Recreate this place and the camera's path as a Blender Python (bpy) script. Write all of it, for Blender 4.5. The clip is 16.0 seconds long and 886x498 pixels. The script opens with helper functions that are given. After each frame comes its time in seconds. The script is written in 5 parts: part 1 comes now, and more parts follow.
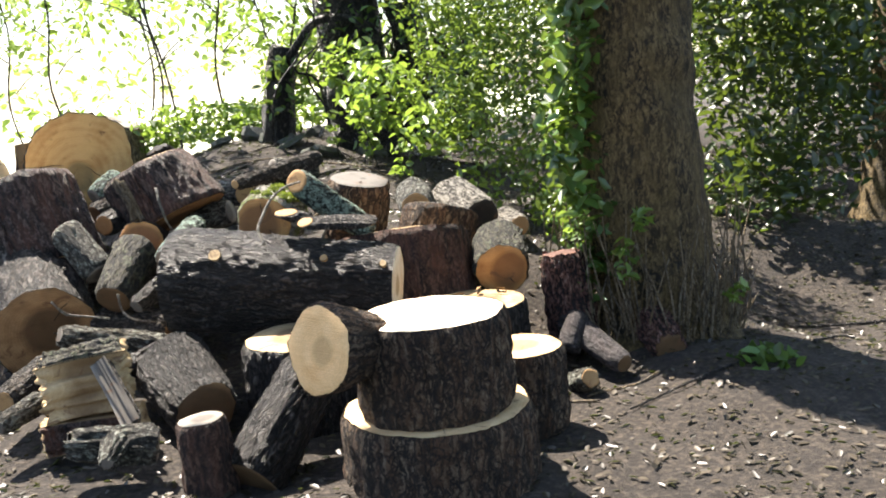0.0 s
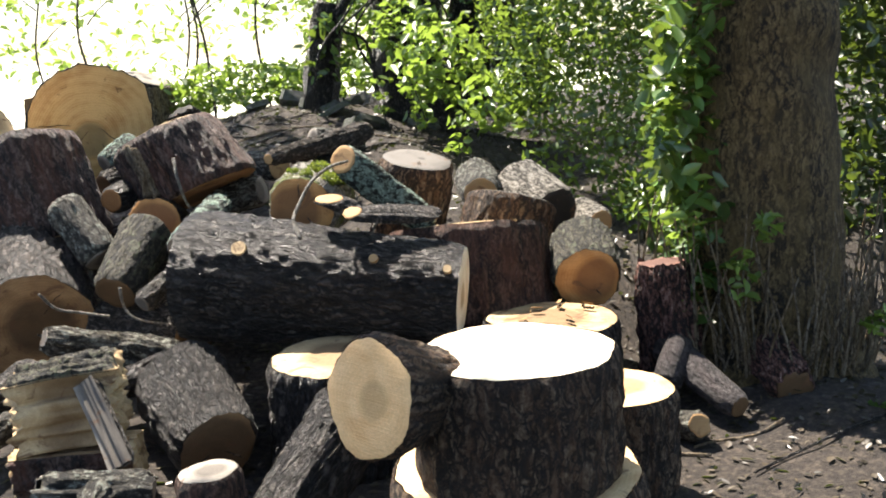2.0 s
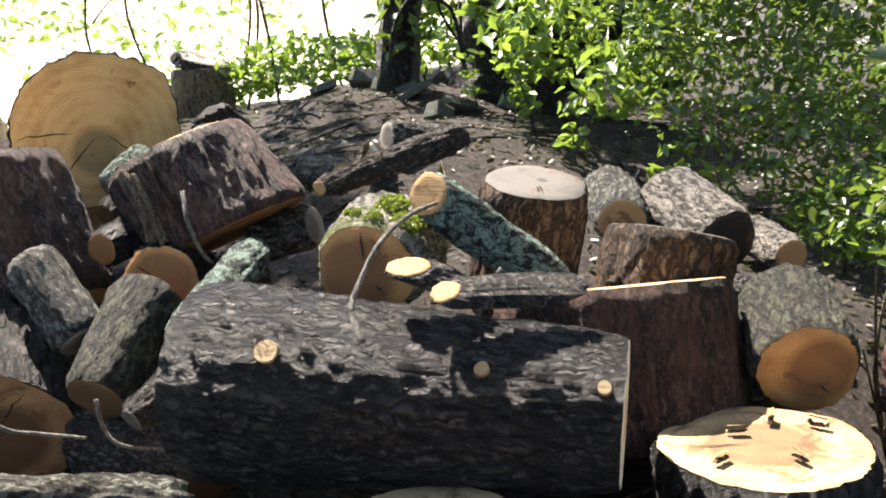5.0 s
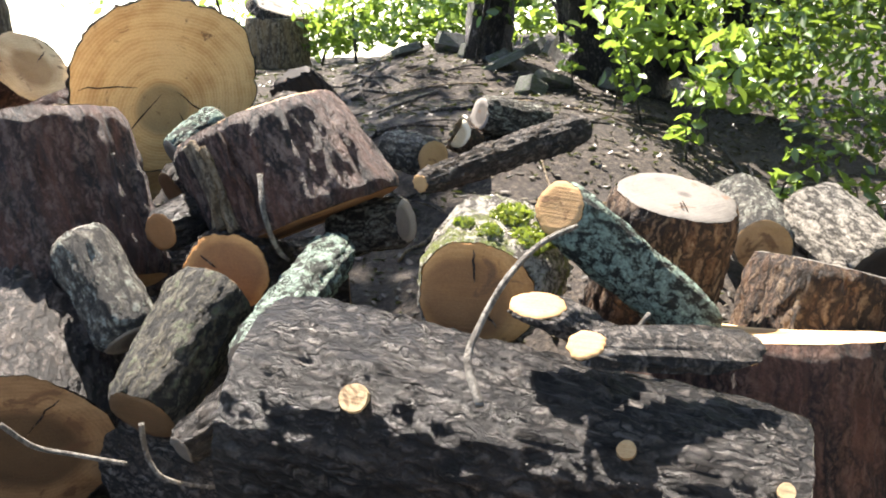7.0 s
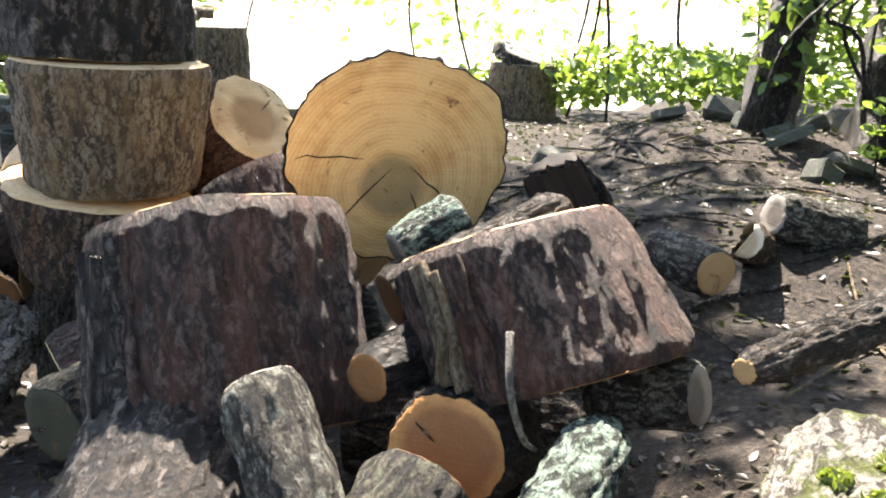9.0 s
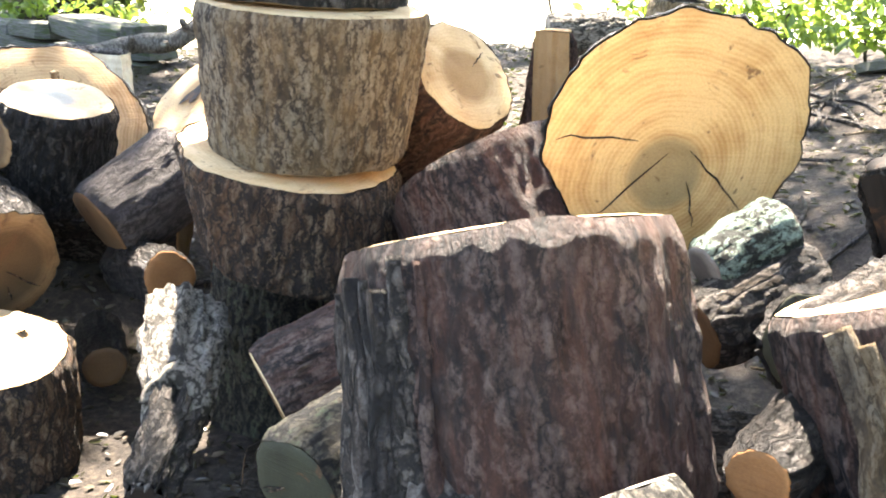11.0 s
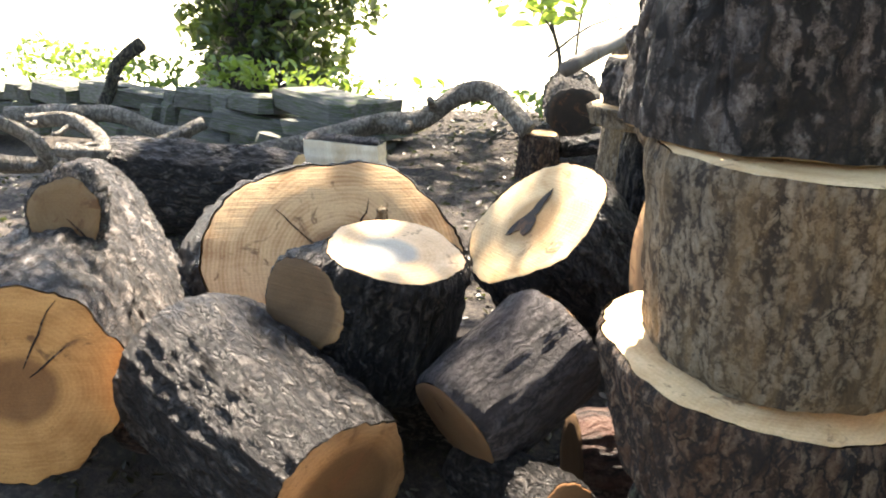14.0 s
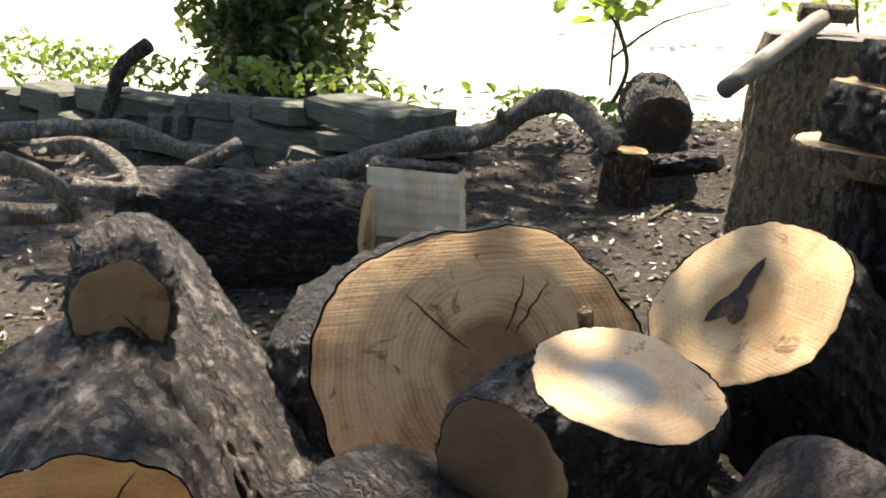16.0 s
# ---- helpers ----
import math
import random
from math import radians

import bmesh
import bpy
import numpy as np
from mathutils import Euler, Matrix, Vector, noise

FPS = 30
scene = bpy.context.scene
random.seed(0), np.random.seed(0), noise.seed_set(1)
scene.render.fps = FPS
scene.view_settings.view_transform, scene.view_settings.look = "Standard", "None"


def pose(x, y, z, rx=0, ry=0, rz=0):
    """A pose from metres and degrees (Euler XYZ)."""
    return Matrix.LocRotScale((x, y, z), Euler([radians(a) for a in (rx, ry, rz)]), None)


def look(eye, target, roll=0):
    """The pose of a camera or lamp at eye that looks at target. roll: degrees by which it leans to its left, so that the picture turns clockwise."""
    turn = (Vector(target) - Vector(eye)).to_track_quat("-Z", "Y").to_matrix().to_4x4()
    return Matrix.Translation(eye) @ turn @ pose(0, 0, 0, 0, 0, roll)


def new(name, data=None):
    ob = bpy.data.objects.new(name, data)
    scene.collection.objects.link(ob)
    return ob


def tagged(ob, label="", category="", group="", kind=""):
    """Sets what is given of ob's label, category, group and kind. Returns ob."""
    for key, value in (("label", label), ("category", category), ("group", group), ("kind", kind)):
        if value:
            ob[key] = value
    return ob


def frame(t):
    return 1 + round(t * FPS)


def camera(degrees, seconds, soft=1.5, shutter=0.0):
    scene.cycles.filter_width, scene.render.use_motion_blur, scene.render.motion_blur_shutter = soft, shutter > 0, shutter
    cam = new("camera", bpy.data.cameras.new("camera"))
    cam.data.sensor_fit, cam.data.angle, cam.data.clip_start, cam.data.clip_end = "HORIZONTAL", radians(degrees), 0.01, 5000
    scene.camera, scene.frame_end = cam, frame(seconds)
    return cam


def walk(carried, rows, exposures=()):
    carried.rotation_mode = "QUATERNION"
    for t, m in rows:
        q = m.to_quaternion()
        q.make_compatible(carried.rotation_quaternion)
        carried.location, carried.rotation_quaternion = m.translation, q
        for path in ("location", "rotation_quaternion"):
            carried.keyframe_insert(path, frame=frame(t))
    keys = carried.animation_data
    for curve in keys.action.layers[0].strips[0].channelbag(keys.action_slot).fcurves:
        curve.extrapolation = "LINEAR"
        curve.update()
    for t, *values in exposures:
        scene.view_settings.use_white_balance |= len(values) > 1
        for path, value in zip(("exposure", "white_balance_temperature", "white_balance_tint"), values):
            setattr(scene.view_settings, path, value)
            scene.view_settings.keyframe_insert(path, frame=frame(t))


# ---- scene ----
cam = camera(47.7, 16.0, soft=1.9)
METRES, EYE, TILT, LEAN, TURN = 6.5, 1.4, -10.0, 5.0, 0.0
ROWS = [
    (0.0, 0.0, 0.0, 0.0, 0.0, 0.0, 0.0),
    (0.5, -0.0093, 0.0249, 0.0018, 1.01, -1.08, -0.2),
    (1.0, -0.0084, 0.066, 0.0076, 3.49, -1.04, -2.33),
    (1.5, -0.0087, 0.0948, 0.0132, 3.65, -2.12, -2.95),
    (2.0, -0.0255, 0.1329, 0.0162, 1.89, -1.66, -2.79),
    (2.5, -0.0353, 0.1705, 0.0227, -0.27, -1.7, -1.57),
    (3.0, -0.0328, 0.2197, 0.0309, 4.79, -2.13, -3.77),
    (3.5, -0.0359, 0.2524, 0.0384, 4.78, -2.33, -3.64),
    (6.0, -0.0686, 0.3794, 0.0606, 7.33, -6.17, -0.73),
    (6.5, -0.0745, 0.3899, 0.0625, 7.7, -7.44, -2.99),
    (7.0, -0.0905, 0.4079, 0.067, 9.86, -6.3, -6.34),
    (7.5, -0.1081, 0.432, 0.0747, 10.5, -3.84, -7.0),
    (8.0, -0.1209, 0.4638, 0.0807, 16.39, -5.35, -8.61),
    (8.5, -0.1278, 0.4936, 0.0874, 20.91, -5.63, -10.32),
    (11.0, -0.2483, 0.5614, 0.0926, 27.25, -11.52, -12.84),
    (11.5, -0.2655, 0.5732, 0.0933, 30.28, -13.12, -13.54),
    (12.0, -0.3017, 0.5762, 0.0915, 27.57, -12.25, -13.29),
    (12.5, -0.3358, 0.5743, 0.094, 26.24, -9.89, -12.0),
    (13.0, -0.361, 0.5807, 0.0915, 29.24, -10.42, -12.82),
    (13.5, -0.3899, 0.6033, 0.0955, 32.16, -11.34, -12.58),
    (14.0, -0.4172, 0.6209, 0.0997, 35.19, -11.13, -12.49),
    (14.5, -0.4488, 0.6346, 0.0976, 32.99, -10.16, -13.77),
    (15.0, -0.4875, 0.6418, 0.102, 28.48, -6.38, -11.18),
    (15.5, -0.5136, 0.6534, 0.0975, 29.75, -7.34, -11.78),
    (16.0, -0.5429, 0.6786, 0.0983, 33.7, -11.63, -12.14),
]
walk(cam, [(t, pose(0, 0, EYE, TILT, LEAN, TURN) @ pose(METRES * x, METRES * y, METRES * z, 90 + pitch, roll, yaw)) for t, x, y, z, yaw, pitch, roll in ROWS], exposures=[(0.0, 2.2, 6800, 13), (3.5, 1.9, 6800, 14), (6.0, 2.35, 6800, 15), (7.0, 2.6, 6800, 15), (8.5, 2.6, 6900, 15), (11.0, 3.75, 7300, 15), (12.5, 3.7, 7400, 15), (13.5, 3.2, 7500, 15), (14.5, 2.7, 7500, 15), (15.5, 1.78, 7500, 15), (16.0, 1.85, 7500, 15)])

# ---- world, sun ----
SUN_EL, SUN_AZ = radians(58), radians(-38)   # azimuth from +y towards +x
world = bpy.data.worlds.new("sky")
scene.world = world
world.use_nodes = True
wn = world.node_tree.nodes
sky = wn.new("ShaderNodeTexSky")
sky.sky_type, sky.sun_disc = 'NISHITA', False
sky.sun_elevation, sky.sun_rotation = SUN_EL, SUN_AZ
sky.air_density, sky.dust_density = 1.0, 1.0
wn["Background"].inputs["Strength"].default_value = 0.085
world.node_tree.links.new(sky.outputs[0], wn["Background"].inputs["Color"])
sun_data = bpy.data.lights.new("sun", 'SUN')
sun_data.energy, sun_data.angle, sun_data.color = 5.0, radians(0.6), (1.0, 0.95, 0.86)
sun = new("sun", sun_data)
to_sun = Vector((math.sin(SUN_AZ) * math.cos(SUN_EL), math.cos(SUN_AZ) * math.cos(SUN_EL), math.sin(SUN_EL)))
sun.matrix_world = look(to_sun * 40, (0, 0, 0))

# ---- materials ----
def nodes(name):
    m = bpy.data.materials.new(name)
    m.use_nodes = True
    return m, m.node_tree.nodes, m.node_tree.links


def noise_node(n, l, vec, scale, detail=6.0, rough=0.6, dist=0.0):
    t = n.new("ShaderNodeTexNoise")
    t.inputs["Scale"].default_value, t.inputs["Detail"].default_value = scale, detail
    t.inputs["Roughness"].default_value, t.inputs["Distortion"].default_value = rough, dist
    if vec is not None:
        l.new(vec, t.inputs["Vector"])
    return t.outputs["Fac"]


def ramp(n, l, fac, stops):
    r = n.new("ShaderNodeValToRGB")
    e = r.color_ramp.elements
    while len(e) < len(stops):
        e.new(0.5)
    for el, (p, c) in zip(e, stops):
        el.position, el.color = p, (*c, 1) if len(c) == 3 else c
    l.new(fac, r.inputs[0])
    return r.outputs[0]


def mix(n, l, fac, a, b, mode='MIX'):
    m = n.new("ShaderNodeMix")
    m.data_type, m.blend_type = 'RGBA', mode
    for s, v in ((0, fac), (6, a), (7, b)):
        if isinstance(v, (float, int)):
            m.inputs[s].default_value = v
        elif isinstance(v, tuple):
            m.inputs[s].default_value = (*v, 1)
        else:
            l.new(v, m.inputs[s])
    return m.outputs[2]


def calc(n, l, op, a, b=0.0, c=0.0):
    m = n.new("ShaderNodeMath")
    m.operation = op
    for s, v in ((0, a), (1, b), (2, c)):
        if isinstance(v, (float, int)):
            m.inputs[s].default_value = v
        else:
            l.new(v, m.inputs[s])
    return m.outputs[0]


def bump(n, l, height, strength, dist):
    b = n.new("ShaderNodeBump")
    b.inputs["Strength"].default_value, b.inputs["Distance"].default_value = strength, dist
    l.new(height, b.inputs["Height"])
    return b.outputs[0]


def shifted(n, l, stretch=(1, 1, 1)):
    """Object coordinates, moved by the object's random number so that no two logs look alike."""
    tc, oi = n.new("ShaderNodeTexCoord"), n.new("ShaderNodeObjectInfo")
    mp = n.new("ShaderNodeMapping")
    mp.inputs["Scale"].default_value = stretch
    l.new(tc.outputs["Object"], mp.inputs["Vector"])
    off = calc(n, l, 'MULTIPLY', oi.outputs["Random"], 40.0)
    cx = n.new("ShaderNodeCombineXYZ")
    for k in range(3):
        l.new(off, cx.inputs[k])
    l.new(cx.outputs[0], mp.inputs["Location"])
    return mp.outputs[0], tc.outputs["Object"], oi.outputs["Random"]


def bark_material(name, deep, mid, high, patch=None, amount=0.5, patch_scale=7.0, moss=None, moss_amount=0.6, plates=62.0, streak=None, cracked=0.0, sheen=0.78, crack_scale=40.0):
    """Scaly bark: small plates, long along the log, split by dark furrows, with lichen or moss in soft-edged patches."""
    m, n, l = nodes(name)
    p = n["Principled BSDF"]
    v, _, rnd = shifted(n, l, (1, 1, 0.32))
    v2, _, _ = shifted(n, l)
    warp = n.new("ShaderNodeTexNoise")
    warp.inputs["Scale"].default_value, warp.inputs["Detail"].default_value = 22.0, 6.0
    l.new(v2, warp.inputs["Vector"])
    bent = n.new("ShaderNodeVectorMath")
    bent.operation = 'MULTIPLY_ADD'
    bent.inputs[1].default_value = (0.07, 0.07, 0.05)
    l.new(warp.outputs["Color"], bent.inputs[0]), l.new(v, bent.inputs[2])
    cell = n.new("ShaderNodeTexVoronoi")
    cell.inputs["Scale"].default_value = plates
    l.new(bent.outputs[0], cell.inputs["Vector"])
    tint = n.new("ShaderNodeSeparateColor")
    l.new(cell.outputs["Color"], tint.inputs[0])
    dome = calc(n, l, 'SUBTRACT', 0.75, cell.outputs["Distance"])
    ridges = noise_node(n, l, v, 40, 8, 0.75, 0.4)
    fine = noise_node(n, l, v2, 170, 6, 0.8)
    h = calc(n, l, 'ADD', calc(n, l, 'MULTIPLY', ridges, 0.42), calc(n, l, 'MULTIPLY', fine, 0.40))
    h = calc(n, l, 'ADD', h, calc(n, l, 'MULTIPLY', calc(n, l, 'SUBTRACT', dome, 0.3), 0.32))
    f = calc(n, l, 'ADD', h, calc(n, l, 'MULTIPLY', calc(n, l, 'SUBTRACT', tint.outputs[0], 0.5), 0.13))
    if cracked:
        gap = n.new("ShaderNodeTexVoronoi")
        gap.feature = 'DISTANCE_TO_EDGE'
        gap.inputs["Scale"].default_value = crack_scale
        l.new(bent.outputs[0], gap.inputs["Vector"])
        plate = ramp(n, l, calc(n, l, 'ADD', gap.outputs["Distance"], calc(n, l, 'MULTIPLY', calc(n, l, 'SUBTRACT', fine, 0.5), 0.25)), [(0.0, (0, 0, 0)), (0.09, (0.75, 0.75, 0.75)), (0.35, (1, 1, 1))])
        step = calc(n, l, 'MULTIPLY', calc(n, l, 'SUBTRACT', plate, 0.8), cracked)
        h = calc(n, l, 'ADD', h, step)
        f = calc(n, l, 'ADD', f, calc(n, l, 'MULTIPLY', step, 0.5))
    col = ramp(n, l, f, [(0.33, deep), (0.40, mid), (0.49, tuple((a + b) / 2 for a, b in zip(mid, high))), (0.60, high)])
    big = noise_node(n, l, v2, 4, 5, 0.65)
    tone = ramp(n, l, big, [(0.3, (0.6, 0.6, 0.62)), (0.7, (1.4, 1.32, 1.25))])
    col = mix(n, l, 0.7, col, tone, 'MULTIPLY')
    if streak:
        mp = n.new("ShaderNodeMapping")
        mp.inputs["Scale"].default_value = (1, 1, 0.22)
        l.new(v2, mp.inputs["Vector"])
        run = noise_node(n, l, mp.outputs[0], 13, 7, 0.7, 0.5)
        col = mix(n, l, ramp(n, l, run, [(0.42, (0, 0, 0)), (0.66, (0.8, 0.8, 0.8))]), col, mix(n, l, fine, tuple(c * 0.4 for c in streak), tuple(c * 1.5 for c in streak)))
        col = mix(n, l, ramp(n, l, noise_node(n, l, mp.outputs[0], 17, 5, 0.6, 0.3), [(0.30, (0.85, 0.85, 0.85)), (0.44, (0, 0, 0))]), col, deep)
    if cracked:
        col = mix(n, l, plate, deep, col)
    if patch:
        spot = calc(n, l, 'ADD', noise_node(n, l, v2, patch_scale * 2.2, 10, 0.8, 0.2), calc(n, l, 'MULTIPLY', calc(n, l, 'SUBTRACT', f, 0.44), 1.1))
        mask = ramp(n, l, spot, [(amount, (0, 0, 0)), (amount + 0.10, (0.85, 0.85, 0.85))])
        speck = noise_node(n, l, v2, 75, 6, 0.8)
        pc = ramp(n, l, speck, [(0.36, tuple(c * 0.22 for c in patch)), (0.5, tuple(c * 0.8 for c in patch)), (0.66, tuple(min(1, c * 1.35) for c in patch))])
        col = mix(n, l, mask, col, pc)
    if moss:
        spot = noise_node(n, l, v2, 6, 8, 0.75, 0.2)
        mask = ramp(n, l, spot, [(moss_amount, (0, 0, 0)), (moss_amount + 0.08, (1, 1, 1))])
        speck = noise_node(n, l, v2, 90, 4, 0.8)
        col = mix(n, l, mask, col, ramp(n, l, speck, [(0.3, tuple(c * 0.3 for c in moss)), (0.65, moss)]))
    l.new(col, p.inputs["Base Color"])
    p.inputs["Roughness"].default_value = sheen
    p.inputs["Specular IOR Level"].default_value = 0.4
    l.new(bump(n, l, h, 1.0, 0.11), p.inputs["Normal"])
    return m


def cut_material(name, light, dark, heart, heart_size=0.25, edge=(0.12, 0.06, 0.03), stain=0.0, rings=0.35, off=0.0):
    """Sawn end grain: rings round an off-centre heart, saw marks, stains and fine cracks."""
    m, n, l = nodes(name)
    p = n["Principled BSDF"]
    v, raw, rnd = shifted(n, l)
    sep = n.new("ShaderNodeSeparateXYZ")
    l.new(raw, sep.inputs[0])
    wob = noise_node(n, l, v, 4, 3, 0.5)
    x = calc(n, l, 'ADD', sep.outputs[0], calc(n, l, 'MULTIPLY', calc(n, l, 'SUBTRACT', rnd, 0.5), 0.06))
    y = calc(n, l, 'SUBTRACT', sep.outputs[1], off)
    r = calc(n, l, 'SQRT', calc(n, l, 'ADD', calc(n, l, 'MULTIPLY', x, x), calc(n, l, 'MULTIPLY', y, y)))
    rw = calc(n, l, 'ADD', r, calc(n, l, 'MULTIPLY', wob, 0.07))
    ring = calc(n, l, 'SINE', calc(n, l, 'MULTIPLY', rw, 520.0))
    ring2 = calc(n, l, 'SINE', calc(n, l, 'MULTIPLY', rw, 130.0))
    rr = calc(n, l, 'ADD', calc(n, l, 'MULTIPLY', ring, 0.35), calc(n, l, 'MULTIPLY', ring2, 0.3))
    mp = n.new("ShaderNodeMapping")
    mp.inputs["Scale"].default_value = (3, 120, 3)
    l.new(v, mp.inputs["Vector"])
    saw = noise_node(n, l, mp.outputs[0], 1.5, 3, 0.6)
    blot = noise_node(n, l, v, 7, 5, 0.6, 0.6)
    f = calc(n, l, 'ADD', calc(n, l, 'MULTIPLY', blot, 1.1), calc(n, l, 'MULTIPLY', rr, rings * 0.25))
    f = calc(n, l, 'ADD', f, calc(n, l, 'MULTIPLY', saw, 0.25))
    col = ramp(n, l, f, [(0.42, dark), (0.60, tuple((a + b) / 2 for a, b in zip(light, dark))), (0.8, light)])
    hm = ramp(n, l, rw, [(heart_size * 0.37, (1, 1, 1)), (heart_size * 0.46, (0, 0, 0))])
    hs = mix(n, l, blot, tuple(c * 0.5 for c in heart), heart)
    col = mix(n, l, calc(n, l, 'MULTIPLY', hm, 0.85), col, hs)
    if stain:
        sp = noise_node(n, l, v, 11, 4, 0.65, 1.2)
        sm = ramp(n, l, sp, [(0.63 - stain * 0.12, (0, 0, 0)), (0.70 - stain * 0.1, (1, 1, 1))])
        col = mix(n, l, calc(n, l, 'MULTIPLY', sm, 0.75), col, edge)
    grit = noise_node(n, l, v, 220, 3, 0.6)
    col = mix(n, l, 0.5, col, ramp(n, l, grit, [(0.3, (0.72, 0.7, 0.68)), (0.65, (1.1, 1.1, 1.1))]), 'MULTIPLY')
    l.new(col, p.inputs["Base Color"])
    p.inputs["Roughness"].default_value = 0.75
    p.inputs["Specular IOR Level"].default_value = 0.25
    hh = calc(n, l, 'ADD', saw, calc(n, l, 'MULTIPLY', grit, 0.5))
    l.new(bump(n, l, hh, 0.35, 0.004), p.inputs["Normal"])
    return m


BARK = {
    "dark": bark_material("bark_dark", (0.008, 0.007, 0.006), (0.036, 0.031, 0.028), (0.20, 0.18, 0.16), streak=(0.055, 0.047, 0.041), cracked=0.9, sheen=0.44),
    "brown": bark_material("bark_brown", (0.028, 0.019, 0.013), (0.145, 0.097, 0.062), (0.42, 0.32, 0.21), (0.36, 0.30, 0.22), 0.65, 5.0, streak=(0.21, 0.10, 0.045), cracked=0.5, crack_scale=30.0),
    "pale": bark_material("bark_pale", (0.07, 0.055, 0.04), (0.27, 0.22, 0.15), (0.54, 0.47, 0.35), (0.10, 0.075, 0.05), 0.62, 8.0, streak=(0.40, 0.27, 0.13)),
    "grey": bark_material("bark_grey", (0.024, 0.022, 0.019), (0.115, 0.101, 0.089), (0.351, 0.324, 0.290), (0.30, 0.30, 0.27), 0.64, streak=(0.13, 0.10, 0.075), cracked=0.7),
    "scaly": bark_material("bark_scaly", (0.020, 0.018, 0.016), (0.105, 0.088, 0.076), (0.36, 0.32, 0.29), (0.34, 0.32, 0.29), 0.60, streak=(0.10, 0.075, 0.058), cracked=1.2, sheen=0.62, crack_scale=19.0),
    "red": bark_material("bark_red", (0.023, 0.013, 0.010), (0.098, 0.052, 0.036), (0.273, 0.163, 0.111), streak=(0.20, 0.085, 0.05)),
    "slab": bark_material("bark_slab", (0.016, 0.011, 0.010), (0.096, 0.062, 0.050), (0.29, 0.215, 0.18), streak=(0.19, 0.075, 0.045), sheen=0.62),
    "lichen": bark_material("bark_lichen", (0.023, 0.022, 0.017), (0.098, 0.091, 0.072), (0.260, 0.247, 0.195), (0.42, 0.45, 0.38), 0.50, 9.0),
    "green": bark_material("bark_green", (0.024, 0.030, 0.024), (0.120, 0.156, 0.120), (0.312, 0.396, 0.324), (0.44, 0.60, 0.49), 0.40, 12.0),
    "moss": bark_material("bark_moss", (0.016, 0.016, 0.012), (0.072, 0.065, 0.046), (0.195, 0.182, 0.130), (0.16, 0.19, 0.11), 0.52, 8.0),
    "birch": bark_material("bark_birch", (0.05, 0.045, 0.035), (0.28, 0.26, 0.22), (0.55, 0.52, 0.45), (0.10, 0.09, 0.07), 0.66, 10.0),
    "birch_moss": bark_material("bark_birch_moss", (0.07, 0.06, 0.045), (0.36, 0.34, 0.29), (0.66, 0.64, 0.57), (0.08, 0.07, 0.06), 0.62, 16.0, (0.20, 0.24, 0.03), 0.49),
    "trunk": bark_material("bark_trunk", (0.026, 0.018, 0.008), (0.155, 0.108, 0.046), (0.38, 0.28, 0.13), (0.30, 0.25, 0.11), 0.68, 3.0, streak=(0.27, 0.185, 0.07)),
    "purple": bark_material("bark_purple", (0.025, 0.022, 0.022), (0.085, 0.074, 0.074), (0.17, 0.155, 0.152), streak=(0.09, 0.068, 0.066)),
    "limb": bark_material("bark_limb", (0.17, 0.155, 0.13), (0.30, 0.28, 0.24), (0.48, 0.46, 0.40), (0.30, 0.33, 0.26), 0.64),
    "rot": bark_material("bark_rot", (0.02, 0.010, 0.008), (0.15, 0.062, 0.045), (0.42, 0.26, 0.21), (0.50, 0.42, 0.38), 0.62, 9.0),
}
